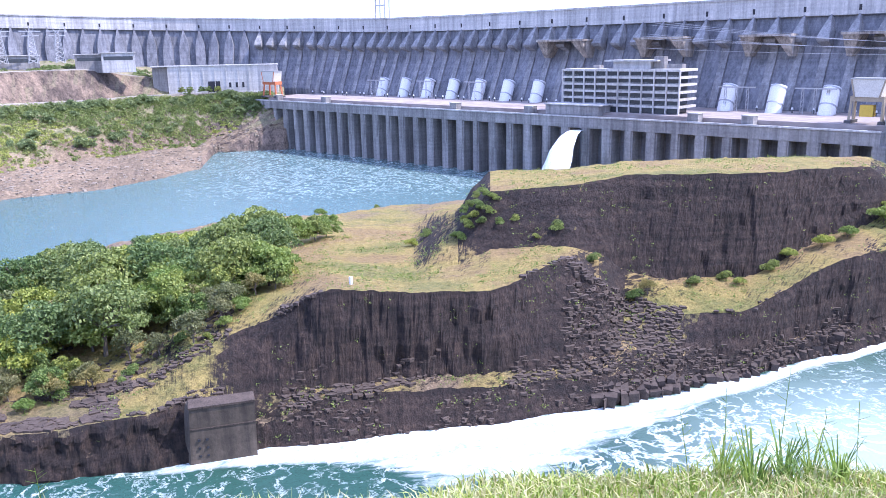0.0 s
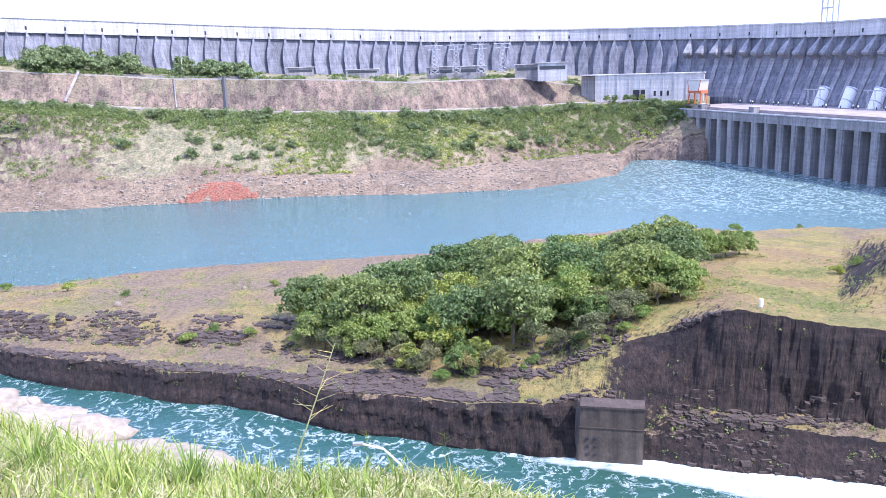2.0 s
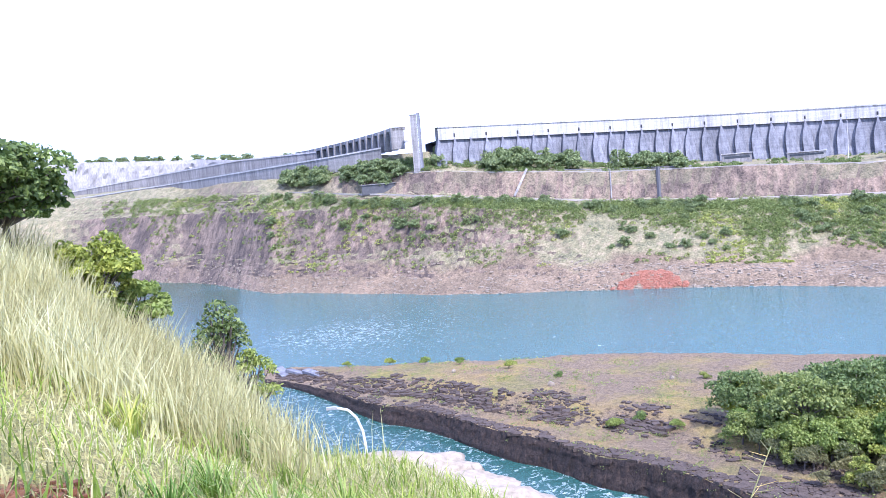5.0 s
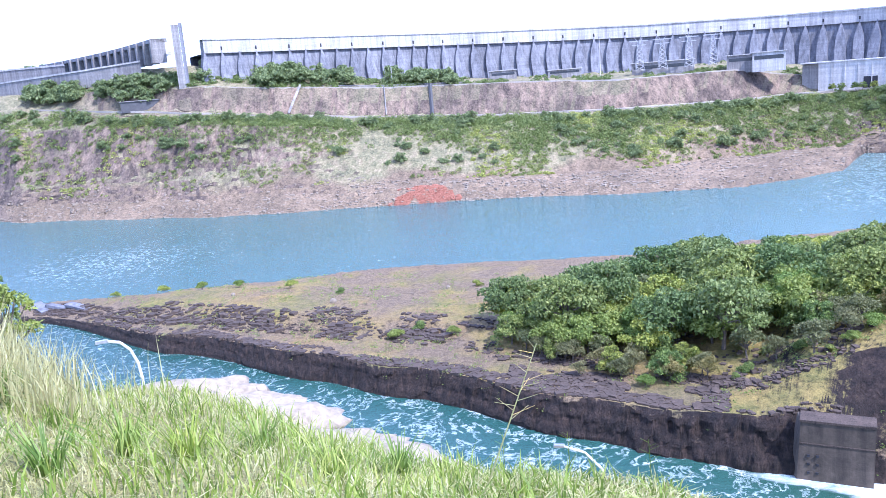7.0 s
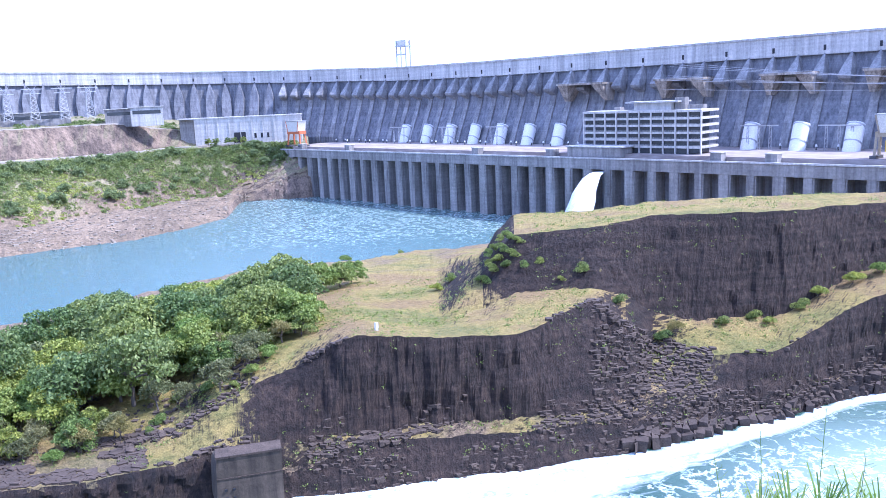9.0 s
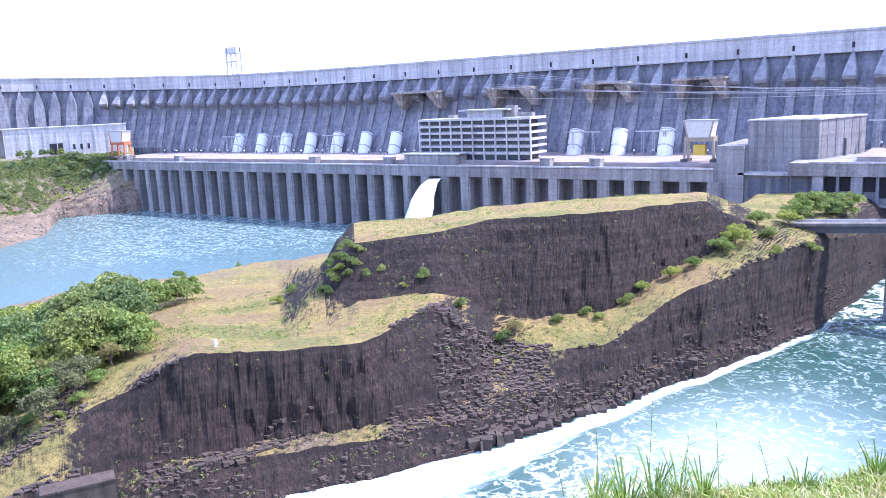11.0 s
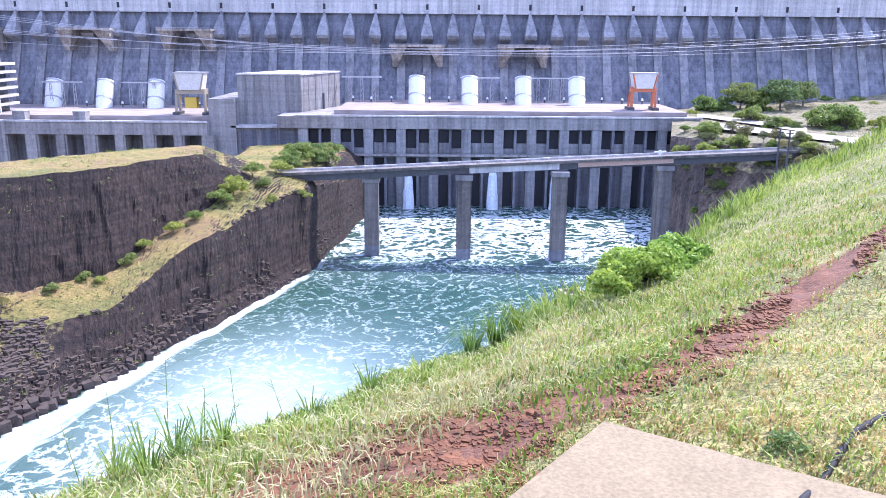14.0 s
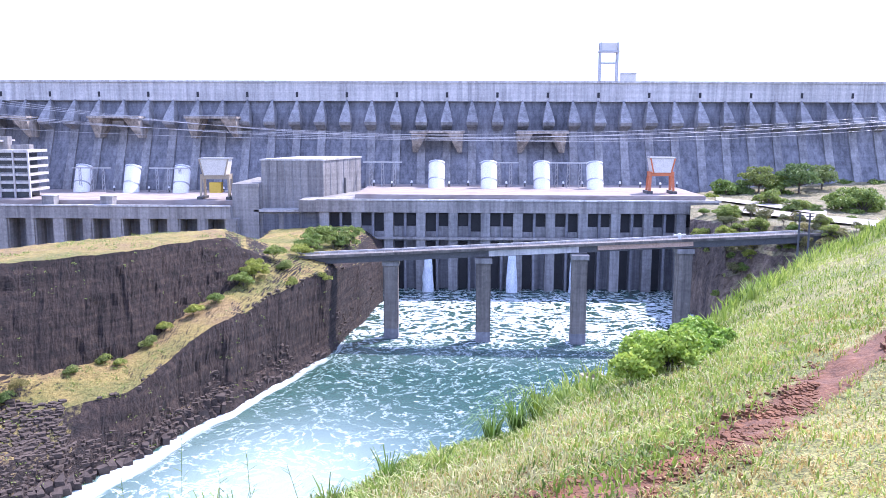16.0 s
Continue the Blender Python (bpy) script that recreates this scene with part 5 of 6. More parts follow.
def pylon():
    g = thing("pylon", "grey steel lattice pylon on the terrace", "pylon", group="pylons")
    for sx in (-4, 4):
        for sy in (-3, 3):
            b = bmesh.new()
            rod(b, (sx, sy, 0), (sx * 0.35, sy * 0.35, 28), 0.28, 0.2, 4)
            part("leg", b, STEEL, g)
    b = bmesh.new()
    for j in range(7):
        k0, k1 = 1 - 0.65 * j / 7, 1 - 0.65 * (j + 1) / 7
        for sy in (-3, 3):
            rod(b, (-4 * k0, sy * k0, 4 * j), (4 * k1, sy * k1, 4 * j + 4), 0.15, 0.15, 4)
            rod(b, (4 * k0, sy * k0, 4 * j), (-4 * k1, sy * k1, 4 * j + 4), 0.15, 0.15, 4)
    part("bracing", b, STEEL, g)
    for z, w in ((24, 7), (28, 9)):
        part("crossarm", boxes((-w, w, -0.5, 0.5, z, z + 0.8)), STEEL, g)
    for sx in (-1, 1):
        b = bmesh.new()
        rod(b, (sx * 1.4, 0, 28), (sx * 6, 0, 34), 0.25, 0.15, 4)
        part("horn", b, STEEL, g)
    return g


py = pylon()
for n, az in enumerate((74.0, 72.5, 70.8, 69.3)):
    m = Matrix.Translation(polar(az, 838, 86)) @ Matrix.Rotation(radians(az + 12), 4, 'Z')
    if n == 0:
        py.matrix_world = m
    else:
        copy_thing(py, m)
for az, r, z, h in ((76.6, 835, 85, 36), (90.9, 815, 90, 20)):
    g = thing("mast", "slender pale mast on the terrace", "mast", Matrix.Translation(polar(az, r, z)))
    b = bmesh.new()
    rod(b, (0, 0, -3), (0, 0, h), 0.6, 0.3, 6)
    part("pole", b, PARAPET, g)
    part("lamp_head", boxes((-1.6, 1.6, -0.5, 0.5, h, h + 0.7)), STEEL, g)


# roads along the bank
def strip(name, rows, col, d0, d1, lift, a0, a1, mat, label):
    bm = bmesh.new()
    last = None
    az = a0
    while az <= a1:
        row = lerp_rows(rows, az)
        ring = []
        for dd in (d0, d1):
            r = row[0] + row[col] + dd
            p = polar(az, r, land_z(rows, az, row[0] + row[col]) + lift)
            ring.append((bm.verts.new(p), bm.verts.new(p - Vector((0, 0, 1.6)))))
        if last:
            bm.faces.new((last[0][0], ring[0][0], ring[1][0], last[1][0]))
            bm.faces.new((last[0][0], last[0][1], ring[0][1], ring[0][0]))
        last = ring
        az += 0.5
    bmesh.ops.recalc_face_normals(bm, faces=bm.faces)
    return tagged(part(name, bm, mat), label, "road", kind="structure")


strip("road", FAR_BANK, 7, -2, 4, 1.0, 57, 114, ROAD, "pale gravel road along the foot of the terrace")
strip("upper_road", FAR_BANK, 11, 0, 5, 1.0, 62, 106, ROAD, "pale road along the terrace's edge")
strip("lower_wall", FAR_BANK, 11, 9, 10, 3.0, 86, 104, CONCRETE, "low concrete wall behind the road")
# stair and gullies on the terrace wall
for az, w, mat in ((98.2, 1.4, CONCRETE), (88.3, 1.8, DARK_STEEL), (91.5, 0.5, CONCRETE)):
    row = lerp_rows(FAR_BANK, az)
    p0, p1 = polar(az, row[0] + row[9] - 3, row[10] + 1), polar(az - 1.0 if w == 1.4 else az, row[0] + row[11] - 1, row[12] + 2)
    b = bmesh.new()
    rod(b, p0, p1, w, w, 4)
    tagged(part("slope_stair" if w == 1.4 else "drain_chute", b, mat), "narrow concrete chute down the terrace wall", "chute", kind="structure")
# red earth scar
rs = []
for i in range(4600):
    az = float(rng.uniform(86.8, 92.0))
    row = lerp_rows(FAR_BANK, az)
    top = 27 * (1 - ((az - 89.2) / 2.9) ** 2) + 16 * noise.noise(Vector((az * 2.3, 3, 0)))
    if top < 5:
        continue
    dd = float(rng.uniform(3, top))
    r = row[0] + dd
    if noise.noise(polar(az, r, 0) * 0.09) < (-0.3 if dd > 8 else -0.1):
        continue
    rs.append(rock_points(np.array(polar(az, r, land_z(FAR_BANK, az, r) + 0.1)), float(rng.uniform(0.4, 1.1))))
tagged(new("red_earth", mesh_quads("red_earth", np.concatenate(rs), mottled("red_earth", (0.23, 0.085, 0.05), (0.42, 0.2, 0.13), 0.3, relief=0.2))), "scar of bare red earth on the bank", "earth", kind="stuff")

# ---- tower and spillway ----
tw = thing("tower", "slim pale concrete lift tower at the dam's end", "tower", Matrix.Translation(polar(104.75, 815, 112)) @ Matrix.Rotation(radians(104.7), 4, 'Z'))
part("shaft", boxes((-5, 1.6, -3, 3, -8, 50)), CONCRETE, tw)
part("shaft", boxes((1.8, 5, -3, 3, -8, 51.5)), DAM_FACE, tw)
part("cap", boxes((-5.2, 1.7, -3.2, 3.2, 49.4, 50.2)), CONCRETE, tw)
spill = thing("spillway", "long concrete spillway with gate piers and a sloping chute", "spillway", kind="structure")
for i in range(15):
    t = i / 14
    p = polar(105.6 + 6.6 * t, 835 + 330 * t, 0)
    q = polar(105.6 + 6.6 * (t + 1 / 14), 835 + 330 * (t + 1 / 14), 0)
    dd = q - p
    m = Matrix.Translation((p.x, p.y, 152)) @ Matrix.Rotation(math.atan2(dd.y, dd.x), 4, 'Z')
    b = bmesh.new()
    prism(b, [(0, 0), (4.5, 0), (4.5, 14), (0, 14)], -22, 0)
    o = part("gate_pier", b, CONCRETE, spill)
    o.matrix_local = m
    o = part("gate", boxes((4.5, dd.length, 2, 4, -15, -3)), DAM_FACE, spill, "dark radial gate")
    o.matrix_local = m
    o = part("bridge_deck", boxes((0, dd.length, -2, 12, -3, 0.5)), CONCRETE, spill)
    o.matrix_local = m
    o = part("bridge_deck", boxes((0, dd.length, -5, 1, -15, -12.5)), PARAPET, spill)
    o.matrix_local = m


def ramp_wall(pts, drop, thick, mat):
    b = bmesh.new()
    last = None
    for az, r, z in pts:
        p, o = polar(az, r, z), polar(az, r + thick, z)
        ring = [b.verts.new(v) for v in (p, o, o - Vector((0, 0, drop)), p - Vector((0, 0, drop)))]
        if last:
            for i in range(4):
                b.faces.new((last[i], last[(i + 1) % 4], ring[(i + 1) % 4], ring[i]))
        last = ring
    bmesh.ops.recalc_face_normals(b, faces=b.faces)
    return part("chute_wall", b, mat, spill)


ramp_wall([(107.3, 865, 134), (111, 905, 130), (115, 985, 127), (121.7, 1225, 122), (129, 1460, 112), (140, 1500, 98)], 17, 6, CONCRETE)
ramp_wall([(107.3, 864, 135), (111, 904, 131), (115, 984, 128), (121.7, 1224, 123), (129, 1459, 113), (140, 1499, 99)], 1.6, 8, PARAPET)
ramp_wall([(111.8, 1060, 145), (117.2, 1180, 147), (122.4, 1380, 142), (129, 1580, 126)], 24, 6, CONCRETE)
ramp_wall([(111.8, 1059, 146), (117.2, 1179, 148), (122.4, 1379, 143), (129, 1579, 127)], 2, 8, PARAPET)
HILL = [(109, 1250, 10, 140, 60, 150, 300, 150), (116, 1450, 10, 150, 30, 160, 400, 168), (120.5, 1650, 10, 150, 22, 178, 400, 192), (127, 1700, 10, 140, 22, 188, 400, 200), (144, 1700, 10, 140, 22, 188, 400, 200)]
hill = land("far_hill", HILL, 0.2, (2, 4, 16, 8), 3.0, mottled("pale_cut_rock", (0.2, 0.19, 0.18), (0.38, 0.365, 0.34), 0.05, stretch=(1, 1, 0.3), relief=1.0))
tagged(hill, "pale cut rock face with scrub on top", "hill", kind="structure")
for i in range(60):
    az = float(rng.uniform(111, 136))
    row = lerp_rows(HILL, az)
    r = row[0] + row[3] + float(rng.uniform(6, 120))
    far_plant(int(rng.choice([0, 1, 1])), az, r, land_z(HILL, az, r) - 3, float(rng.uniform(1.6, 2.8)))

# ---- water jets ----
def jet(az, r, z0, z1, out, w):
    b = bmesh.new()
    last = None
    for j in range(13):
        t = j / 12
        p = polar(az + 2.0 * t * (w > 4), r - out * t, z0 + (z1 - z0) * t * t + 6 * t * (1 - t))
        wd = w * (0.35 + 0.9 * t)
        ring = [b.verts.new(p + Vector((wd * math.cos(a) * (1 + 0.2 * noise.noise(p * 0.3 + Vector((a, 0, 0)))), wd * 0.7 * math.sin(a), 0))) for a in [math.pi * k / 8 for k in range(16)]]
        if last:
            for k in range(16):
                b.faces.new((last[k], last[(k + 1) % 16], ring[(k + 1) % 16], ring[k]))
        last = ring
    o = part("water_jet", b, mottled("white_water", (0.42, 0.5, 0.57), (0.82, 0.86, 0.9), 0.4, stretch=(1, 1, 0.2), relief=0.6))
    return tagged(o, "white jet of water falling from the powerhouse", "water jet")


jet(35.2, 556, 37, 0, 56, 9.5)
for x in (-20, 27, 62):
    jet(math.degrees(math.atan2(-x, 446)), math.hypot(x, 447), 24, 0, 4, 2.6)

# paved platform road on the east bank
for az0, az1, r0, r1, nm in ((-18.5, -30, 425, 448, "road"), (-17.2, -24, 480, 500, "road")):
    b = bmesh.new()
    last = None
    for j in range(24):
        t = j / 23
        az = az0 + (az1 - az0) * t
        rr0, rr1 = r0 - 60 * t, r1 - 60 * t
        ring = [b.verts.new(polar(az, r, max(land_z(EAST_BANK, az, r), 49) + 1.0)) for r in (rr0, rr1)]
        if last:
            b.faces.new((last[0], ring[0], ring[1], last[1]))
        last = ring
    bmesh.ops.recalc_face_normals(b, faces=b.faces)
    tagged(part(nm, b, ROAD), "pale paved road on the platform", "road", kind="structure")
for az, r, h in ((-22.45, 330, 14), (-23.05, 318, 15)):
    g = thing("utility_pole", "tall dark utility pole beside the bridge road", "pole", Matrix.Translation(polar(az, r, 46)), group="utility poles")
    b = bmesh.new()
    rod(b, (0, 0, -4), (0, 0, h), 0.45, 0.3, 8)
    part("pole", b, DARK_STEEL, g)
    part("crossarm", boxes((-1.3, 1.3, -0.12, 0.12, h - 1.2, h - 0.9)), DARK_STEEL, g)

# broken slabs and a pale stone on the island's tail
for az, r, w, l, tilt, rz in ((115.6, 412, 5, 17, 6, 40), (114.6, 404, 4, 13, -5, 62), (113.4, 392, 4, 16, 4, 55), (116.0, 418, 3, 8, 8, 20)):
    m = Matrix.Translation(polar(az, r, land_z(ISLAND, az, r) + 0.7)) @ pose(0, 0, 0, tilt, 4, rz)
    o = part("broken_slab", boxes((-l / 2, l / 2, -w / 2, w / 2, -0.7, 0.5)), DAM_FACE)
    o.matrix_world = m
    tagged(o, "broken dark concrete slab lying on the rocks", "concrete slab", group="broken slabs")
for az, r, w in ((96.6, 312, 1.3), (88.2, 330, 0.9), (103.5, 345, 0.9)):
    bm = bmesh.new()
    bmesh.ops.create_icosphere(bm, subdivisions=2, radius=w)
    for v in bm.verts:
        v.co *= 1 + 0.3 * noise.noise(v.co * 1.3)
    o = part("stone", bm, PALE_ROCK)
    o.location = polar(az, r, land_z(ISLAND, az, r) + w * 0.5)
    tagged(o, "pale boulder standing on dark rubble", "stone", group="pale stones")
o = part("marker_post", boxes((-0.4, 0.4, -0.4, 0.4, -0.5, 2.2)), WHITE)
o.location = polar(51.6, 213, land_z(ISLAND, 51.6, 213))
tagged(o, "small white marker post on the dry plateau", "marker post")
tagged(new("far_woods", mesh_quads("far_woods", np.concatenate(far_leaves), LEAF_FAR)), "green trees scattered over the far bank and hill", "trees", kind="stuff")

# ---- the viewpoint's foreground ----
WEED = leaf_material("weed_leaves", (0.12, 0.2, 0.02), (0.30, 0.42, 0.05), (0.55, 0.62, 0.12))
def spot(az, el):
    """Where a line of sight at that heading and height meets the knoll."""
    r, t = 1.0, math.tan(radians(el))
    while r < 40 and EYE[2] + r * t > ground_z(az, r):
        r += 0.03
    return r


def blades(count, pick, length, width, lean):
    pts = []
    for i in range(count):
        az, r = pick()
        p = polar(az, r, ground_z(az, r) - 0.01)
        a = float(rng.uniform(0, 6.28))
        h = float(rng.uniform(*length))
        w = float(rng.uniform(*width))
        u = Vector((math.cos(a), math.sin(a), 0)) * w
        b = float(rng.uniform(0, 6.28))
        tip = Vector((math.cos(b), math.sin(b), 0)) * h * float(rng.uniform(0.1, lean))
        mid = p + tip * 0.35 + Vector((0, 0, h * 0.6))
        end = p + tip + Vector((0, 0, h * (0.97 if lean < 0.9 else 0.75)))
        pts += [p - u, p + u, mid + u * 0.8, mid - u * 0.8, mid - u * 0.8, mid + u * 0.8, end + u * 0.12, end - u * 0.12]
    return np.array([tuple(v) for v in pts])


def near_edge(a0, a1, f0, f1, over=0.0):
    def pick():
        az = float(rng.uniform(a0, a1) + rng.normal(0, 3.5))
        re = lerp_rows(KNOLL, az)[0]
        return az, max(2.0, re * float(rng.uniform(f0, f1)) + over * float(rng.uniform(0, 1)))
    return pick


def soil_row(az):
    """Distance of the dug red furrow at a heading."""
    el = lerp_rows([(-34, -9), (-30, -11), (-27, -14.5), (-20, -20.3), (-11, -24.6), (-2.6, -28.2), (4, -29.4), (12, -31), (20, -33)], az)[0]
    return spot(az, el)


FURROW = [(a, soil_row(a)) for a in range(-34, 21, 2)]


def lawn():
    while True:
        az, r = float(rng.uniform(-40, 30)), 2.2 + 10 * float(rng.uniform(0, 1)) ** 1.6
        if r < lerp_rows(KNOLL, az)[0] + 0.5 and abs(r - lerp_rows(FURROW, az)[0]) > 0.22 + 0.03 * r + 0.2 * noise.noise(polar(az, r, 0) * 3):
            P = polar(az, r, 0)
            if not (P.x > 0.0 and (P - Vector((0.68, 3.13, 0))).dot(Vector((0.6, 0.8, 0))) < 0.03 and (P - Vector((0.68, 3.13, 0))).dot(Vector((0.85, -0.53, 0))) > -0.03):
                return az, r


tagged(new("lawn_grass", mesh_quads("lawn_grass", blades(22000, lawn, (0.03, 0.085), (0.003, 0.006), 1.2), BLADE_GREEN)), "short green and dry grass on the knoll", "grass", kind="stuff")
tagged(new("dry_lawn_grass", mesh_quads("dry_lawn_grass", blades(26000, lawn, (0.03, 0.07), (0.003, 0.006), 1.4), LAWN_DRY)), "short straw-coloured grass on the knoll", "grass", kind="stuff")
edge = [blades(9000, near_edge(-34, 12, 0.72, 1.0, 0.8), (0.05, 0.14), (0.005, 0.01), 0.9), blades(6500, near_edge(8, 90, 0.6, 1.0, 0.4), (0.06, 0.17), (0.004, 0.008), 0.9),
        blades(7000, near_edge(80, 142, 0.2, 0.95), (0.08, 0.28), (0.004, 0.009), 0.8), blades(1500, near_edge(-30, -12, 0.8, 1.0, 0.5), (0.2, 0.4), (0.012, 0.02), 0.7),
        blades(11000, near_edge(-37, -14, 0.32, 0.98), (0.05, 0.13), (0.004, 0.009), 1.3),
        blades(10000, near_edge(-40, -9, 0.3, 1.0), (0.05, 0.13), (0.005, 0.01), 0.9)]
tagged(new("edge_grass", mesh_quads("edge_grass", np.concatenate(edge), BLADE_GREEN)), "longer green grass along the knoll's edge", "grass", kind="stuff")
straw = [blades(12000, near_edge(119, 138, 0.55, 1.1), (0.3, 0.75), (0.004, 0.008), 0.5), blades(24000, near_edge(76, 142, 0.2, 1.0), (0.05, 0.17), (0.003, 0.006), 1.4),
         blades(16000, near_edge(-38, 80, 0.4, 1.0, 0.5), (0.05, 0.15), (0.004, 0.007), 1.2)]
tagged(new("tall_dry_grass", mesh_quads("tall_dry_grass", np.concatenate(straw), BLADE_DRY)), "tall yellow dry grass on the slope", "grass", kind="stuff")


def tuft(az, r, n, h, w, label="tuft of long green grass blades"):
    base = polar(az, r, ground_z(az, r))
    pts = []
    for i in range(n):
        a, b = float(rng.uniform(0, 6.28)), float(rng.uniform(0.45, 1.35))
        out = Vector((math.cos(a), math.sin(a), 0))
        side = Vector((-out.y, out.x, 0)) * w * float(rng.uniform(0.6, 1.2))
        hh = h * float(rng.uniform(0.6, 1.15))
        o = out * float(rng.uniform(0, 0.08))
        line = [o, o + out * hh * 0.18 * b + Vector((0, 0, hh * 0.5)), o + out * hh * 0.45 * b + Vector((0, 0, hh * 0.85)), o + out * hh * 0.95 * b + Vector((0, 0, hh * (1 - 0.45 * b)))]
        for k, (p, q) in enumerate(zip(line, line[1:])):
            s0, s1 = side * (1 - 0.28 * k), side * (0.72 - 0.3 * k)
            pts += [p - s0, p + s0, q + s1, q - s1]
    ob = new("grass_tuft", mesh_quads("grass_tuft", np.array([tuple(v) for v in pts]), BLADE_GREEN))
    ob.location = base
    return tagged(ob, label, "grass tuft", group="grass tufts")


for az, f, n, h in ((-4, 0.9, 80, 0.5), (-5.5, 0.86, 70, 0.45), (-2.2, 0.93, 50, 0.42), (-7.3, 0.84, 40, 0.4), (10, 0.95, 22, 0.26), (16.5, 0.9, 26, 0.3), (20, 0.97, 30, 0.34),
                    (22, 0.9, 36, 0.36), (24.2, 0.96, 24, 0.3), (18.3, 0.98, 20, 0.32), (5.5, 0.88, 26, 0.26), (1.5, 0.8, 26, 0.24), (-9.5, 0.8, 30, 0.3), (-12, 0.92, 40, 0.5), (-20, 0.8, 40, 0.4)):
    tuft(az, lerp_rows(KNOLL, az)[0] * f, int(n * 1.3), h, 0.009)
for az, r in ((124, 4.5), (121, 5.2), (117, 4.8), (112, 5.5), (126, 6.5), (119, 7.2), (108, 5), (103, 5.6), (98, 5), (93, 5.4)):
    tuft(az, r, 60, 0.34, 0.008)


bare = []
for a in AZS:
    for r in RS:
        gap = abs(r - lerp_rows(FURROW, a)[0]) / (0.3 + 0.06 * r) if -36 < a < 22 else 9
        gap = min(gap, math.hypot((a - 131) / 8, (r - 4.0) / 0.7))
        bare.append(0.75 * (1 - ease(0.5, 1.5, gap)))
km.attributes.new("dug", 'FLOAT', 'POINT').data.foreach_set("value", bare)


# dug red soil
def clods(count):
    out = []
    for i in range(count):
        az = float(rng.uniform(-33, 16))
        r0 = lerp_rows(FURROW, az)[0]
        if noise.noise(polar(az, r0, 0) * 1.1 + Vector((4, 1, 0))) < -0.15 and az < -4:
            continue
        r = r0 + float(rng.normal(0, 0.17 + 0.035 * r0))
        p = polar(az, r, ground_z(az, r))
        out.append(rock_points(np.array(p), float(rng.uniform(0.004, 0.013)) * (0.7 + 0.09 * r0) * (2.0 if i % 25 == 0 else 1)))
    return np.concatenate(out)


tagged(new("red_soil", mesh_quads("red_soil", clods(15000), SOIL)), "clods of freshly dug red soil", "soil", kind="stuff")
left_clods = []
for i in range(900):
    az, r = float(rng.uniform(124, 138)), 4.0 + float(rng.normal(0, 0.3))
    left_clods.append(rock_points(np.array(polar(az, r, ground_z(az, r))), float(rng.uniform(0.01, 0.035))))
tagged(new("bare_red_soil", mesh_quads("bare_red_soil", np.concatenate(left_clods), SOIL)), "bare red soil beside the path", "soil", kind="stuff")

# paving slab and hose
sb = bmesh.new()
c0, ua, ub = Vector((0.68, 3.13, 0)), Vector((-0.6, -0.8, 0)), Vector((0.845, -0.533, 0))
prism(sb, [tuple((c0 + ua * i + ub * j).xy) for i, j in ((0, 0), (2.2, 0), (2.2, 2.4), (0, 2.4))], EYE[2] - 1.78, EYE[2] - 1.555)
bmesh.ops.recalc_face_normals(sb, faces=sb.faces)
bmesh.ops.bevel(sb, geom=list(sb.edges), offset=0.008, segments=2, affect='EDGES')
tagged(part("paving_slab", sb, mottled("sandy_concrete", (0.17, 0.13, 0.068), (0.30, 0.235, 0.13), 3.0, relief=0.004, fine=20)), "sandy concrete paving slab set in grass", "paving slab")
cu = bpy.data.curves.new("hose", 'CURVE')
cu.dimensions, cu.bevel_depth = '3D', 0.013
sp = cu.splines.new('POLY')
way = [(-33.5, 4.4), (-31.2, 3.87), (-29.3, 3.5), (-27.6, 3.1), (-26.6, 2.8), (-26, 2.4)]
sp.points.add(len(way) - 1)
for pt, (az, r) in zip(sp.points, way):
    pt.co = (*polar(az, r, max(ground_z(az, r), EYE[2] - 1.555 if r < 3.1 else 0) + 0.015), 1)
cu.materials.append(mottled("black_rubber", (0.008, 0.008, 0.008), (0.02, 0.02, 0.02), 5, 0.8, relief=0.0))
tagged(new("hose", cu), "thin black hose lying across the grass", "hose")

# pale boulders on the brink
BOULDER = mottled("sunlit_boulder", (0.20, 0.165, 0.115), (0.40, 0.34, 0.25), 1.6, relief=0.05)
for az, f, sx, sz in ((112.6, 1.0, 0.55, 0.22), (110.3, 1.0, 0.75, 0.26), (107.6, 1.0, 0.85, 0.34), (104.8, 1.0, 0.8, 0.32), (102.2, 1.0, 0.8, 0.3), (99.2, 1.0, 0.75, 0.26), (96.2, 1.0, 0.7, 0.24), (93.2, 1.0, 0.6, 0.22), (90.4, 1.0, 0.5, 0.2), (87.8, 1.0, 0.4, 0.17), (84.6, 0.98, 0.3, 0.14)):
    bm = bmesh.new()
    bmesh.ops.create_icosphere(bm, subdivisions=4, radius=1)
    seed = Vector((az, 0, 0))
    for v in bm.verts:
        v.co *= 1 + 0.22 * noise.fractal(v.co * 1.2 + seed, 0.6, 2, 4)
        v.co = Vector((v.co.x * sx * 1.2, v.co.y * sx * 0.6, v.co.z * sz * 0.9))
    for fa in bm.faces:
        fa.smooth = True
    o = part("boulder", bm, BOULDER)
    r = lerp_rows(KNOLL, az)[0] * f
    o.matrix_world = Matrix.Translation(polar(az, r, ground_z(az, r) - 0.24)) @ Matrix.Rotation(radians(az), 4, 'Z')
    tagged(o, "pale smooth boulder on the brink of the slope", "boulder", group="brink boulders")


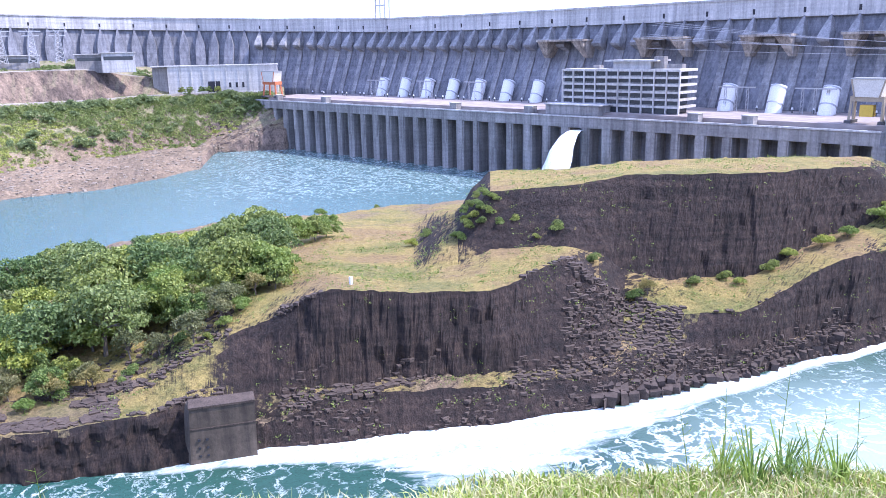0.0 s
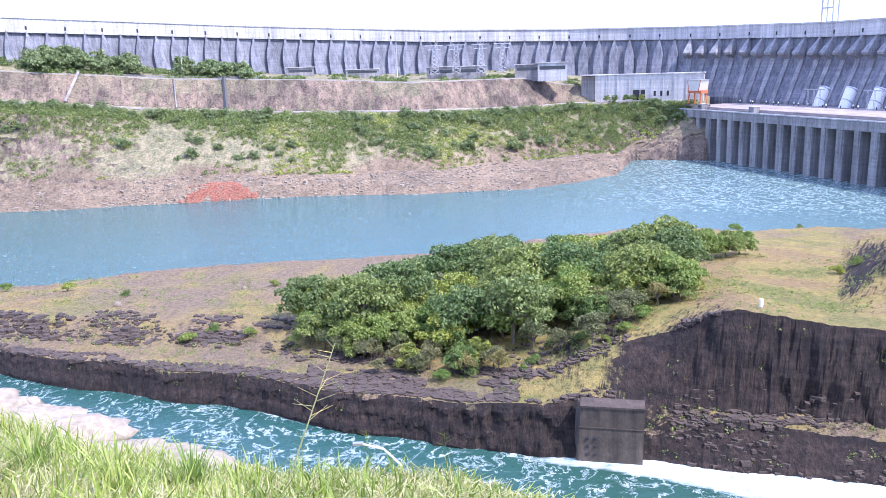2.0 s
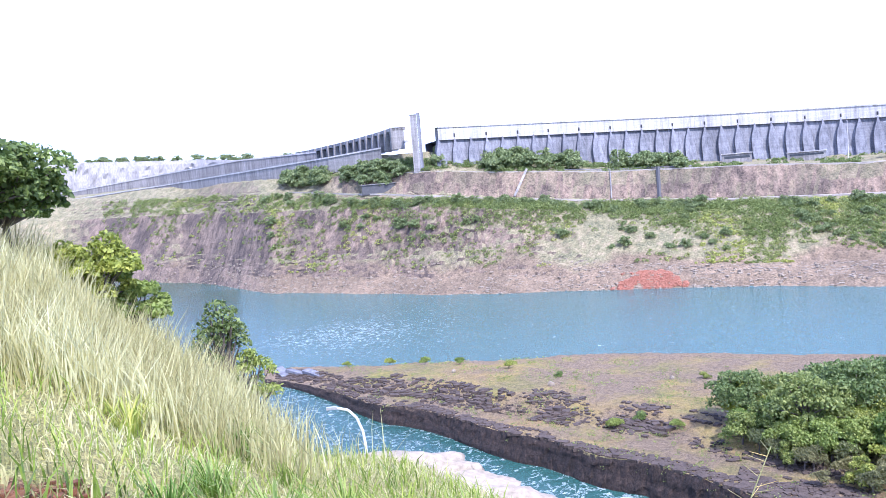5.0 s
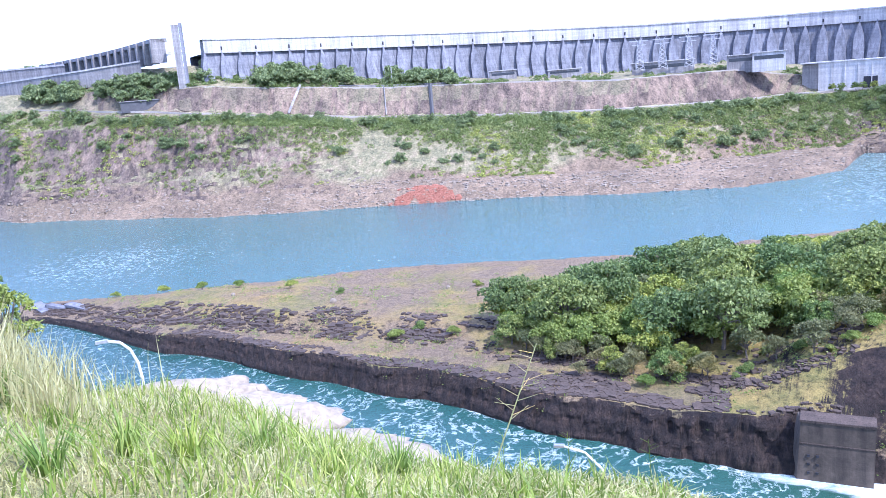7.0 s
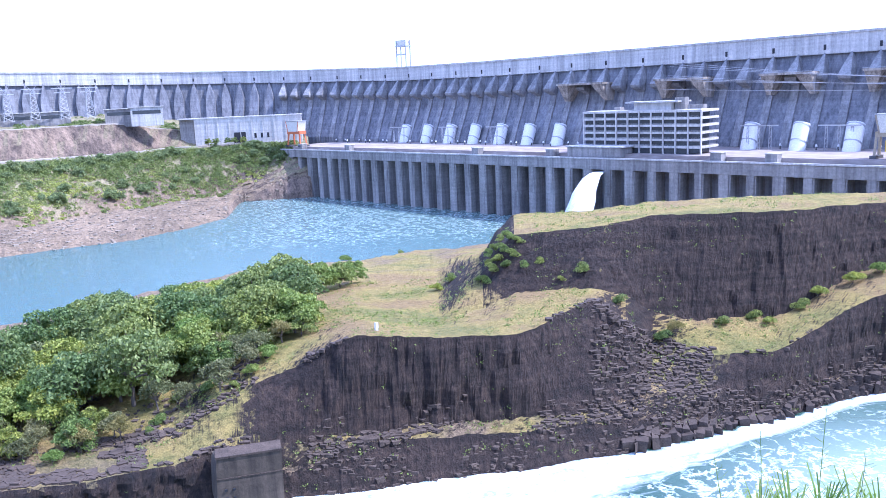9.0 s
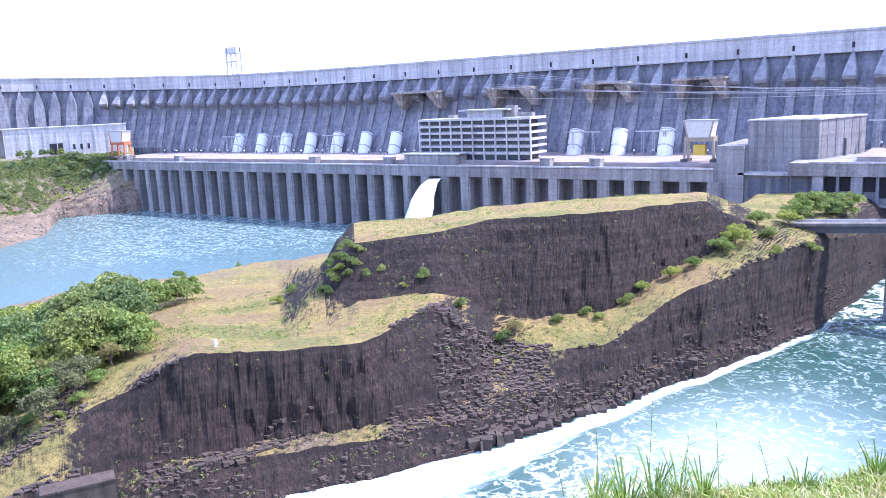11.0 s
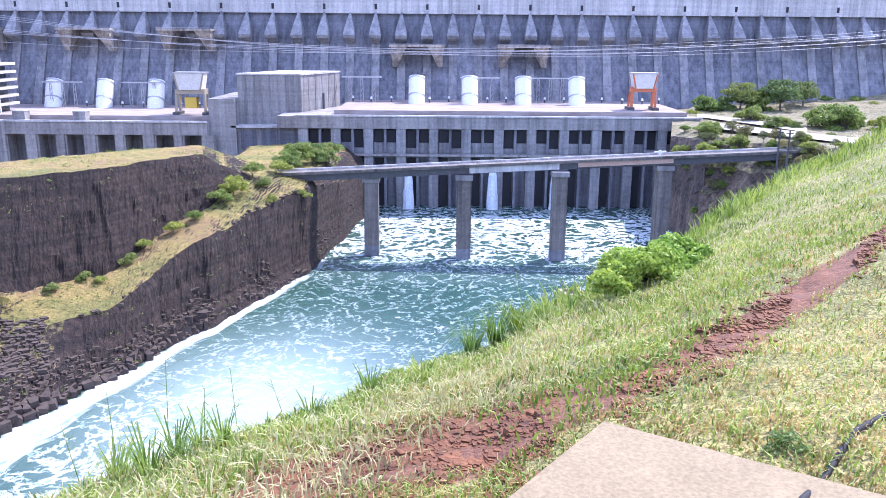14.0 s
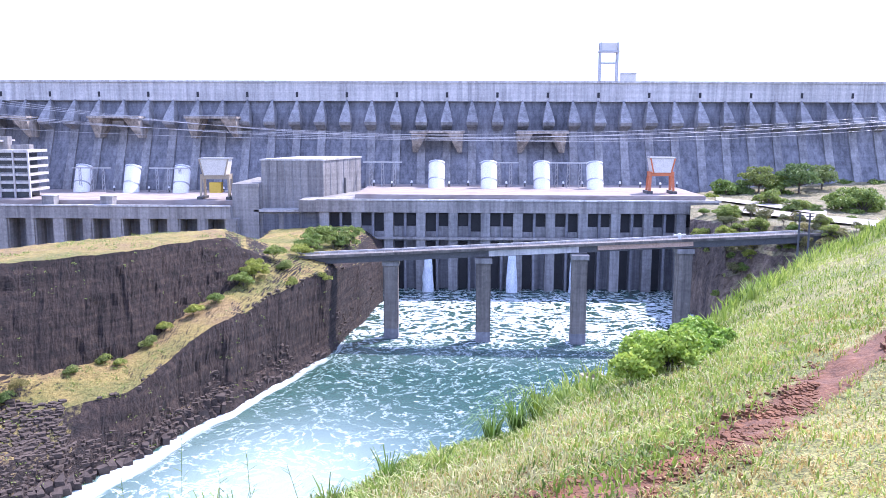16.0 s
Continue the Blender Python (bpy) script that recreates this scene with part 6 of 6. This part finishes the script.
# lamp posts below the brink
def lamp(az, r, top, turn, label):
    g = thing("street_lamp", label, "street lamp", Matrix.Translation(polar(az, r, 0)) @ Matrix.Rotation(radians(turn), 4, 'Z'), group="street lamps")
    b = bmesh.new()
    z0 = ground_z(az, r)
    pts = [(0, 0, z0 - 0.3), (0, 0, top - 1.6), (0.06, 0, top - 1.0), (0.25, 0, top - 0.45), (0.55, 0, top - 0.12), (0.95, 0, top)]
    for p, q in zip(pts, pts[1:]):
        rod(b, p, q, 0.0018 * r, 0.0016 * r, 8)
    part("pole", b, WHITE, g)
    part("lamp_head", boxes((0.92, 0.92 + 0.014 * r, -0.003 * r, 0.003 * r, top - 0.001 * r, top + 0.0022 * r)), STEEL, g)


lamp(110.25, 30, EYE[2] - 30 * math.tan(radians(15.0)), 290, "white curved street lamp below the brink")
lamp(76.6, 14, EYE[2] - 14 * math.tan(radians(25.9)), 256, "white curved street lamp near the water")

# dry stalk and weeds
g = thing("dry_stalk", "tall dry branching weed stalk", "weed")
b = bmesh.new()
foot, head = polar(87.2, 4.1, EYE[2] - 2.35), polar(82.0, 4.2, EYE[2] - 4.2 * math.tan(radians(18.8)))
rod(b, foot, head, 0.006, 0.0025, 5)
part("stem", b, BLADE_DRY, g)
for i in range(16):
    t = 0.55 + 0.45 * i / 16
    p = foot.lerp(head, t)
    a = float(rng.uniform(0, 6.28))
    q = p + Vector((math.cos(a) * 0.16, math.sin(a) * 0.16, 0.06)) * (1.2 - 0.7 * t)
    b = bmesh.new()
    rod(b, p, q, 0.0022, 0.001, 4)
    part("twig", b, BLADE_DRY, g)
for az, f, h in ((24, 1.0, 0.62), (20.5, 1.0, 0.75), (18, 1.0, 0.5), (15.5, 1.0, 0.6), (26.5, 1.0, 0.45), (12, 1.0, 0.4), (85, 1.0, 0.35), (80, 1.0, 0.4), (74, 1.0, 0.35), (96, 1.0, 0.3), (-6, 1.0, 0.7)):
    r = lerp_rows(KNOLL, az)[0] * f
    base = polar(az, r, ground_z(az, r))
    g = thing("weed_stalk", "thin green weed stalk with a seed head", "weed", Matrix.Translation(base), group="weed stalks")
    b = bmesh.new()
    tipv = Vector((float(rng.uniform(-0.15, 0.15)), float(rng.uniform(-0.1, 0.1)), h))
    rod(b, (0, 0, -0.02), tipv, 0.004, 0.0015, 5)
    part("stem", b, BLADE_GREEN, g)
    for k in range(7):
        p = tipv * (0.45 + 0.08 * k)
        a = float(rng.uniform(0, 6.28))
        b = bmesh.new()
        rod(b, p, p + Vector((math.cos(a) * 0.07, math.sin(a) * 0.07, 0.05)), 0.002, 0.001, 4)
        part("twig", b, BLADE_GREEN, g)


def bushy(name, label, category, az, r, spread, tall, lobes, per, size, mat, stem=0.12, low=0.12):
    t = tree(label, category, spread, tall, lobes, per, size, mat, name, stem, low)
    t.matrix_world = Matrix.Translation(polar(az, r, ground_z(az, r)))
    return t


bushy("leafy_weed", "bright green leafy weed over red soil", "weed", -14.6, 9.6, 0.62, 0.5, 26, 300, 0.026, WEED)
bushy("leafy_weed", "bright green leafy weed over red soil", "weed", -16.8, 10.0, 0.55, 0.42, 24, 260, 0.026, WEED)
bushy("leafy_weed", "bright green leafy weed on the slope", "weed", -12.6, 9.2, 0.42, 0.34, 18, 160, 0.028, WEED)
bushy("leafy_weed", "small round dark green weed in the lawn", "weed", -25.3, 3.35, 0.1, 0.07, 6, 90, 0.01, LEAF)
bushy("sapling", "young tree with feathery green leaves at the brink", "tree", 131.6, 11.6, 1.0, 1.9, 30, 260, 0.042, LEAF, 0.3, 0.3)
bushy("sapling", "young tree with feathery green leaves at the brink", "tree", 133.6, 11.2, 1.0, 2.0, 28, 240, 0.042, LEAF, 0.3, 0.3)
bushy("shrub", "green shrub with orange seed pods on the slope", "shrub", 127.2, 11.7, 0.85, 1.3, 24, 260, 0.036, LEAF_LIME)
bushy("shrub", "green shrub with orange seed pods on the slope", "shrub", 125.3, 12.0, 0.7, 1.25, 22, 220, 0.036, LEAF_LIME)
bushy("shrub", "thin young shrub with feathery leaves on the slope", "shrub", 119.6, 12.3, 0.6, 1.9, 26, 80, 0.032, LEAF_MID, 0.2, 0.3)
bushy("shrub", "thin young shrub with feathery leaves on the slope", "shrub", 118.0, 12.3, 0.55, 1.5, 24, 90, 0.032, LEAF_LIME, 0.2, 0.25)

# small concrete drain box on the brink
g = thing("drain_box", "small square concrete drain box on the brink", "drain box", Matrix.Translation(polar(-9.5, 12.2, ground_z(-9.5, 12.2) - 0.05)) @ Matrix.Rotation(0.3, 4, 'Z'))
for x0, x1, y0, y1 in ((-0.17, 0.17, -0.17, -0.12), (-0.17, 0.17, 0.12, 0.17), (-0.17, -0.12, -0.12, 0.12), (0.12, 0.17, -0.12, 0.12)):
    part("side", boxes((x0, x1, y0, y1, -0.1, 0.24)), BOULDER, g)
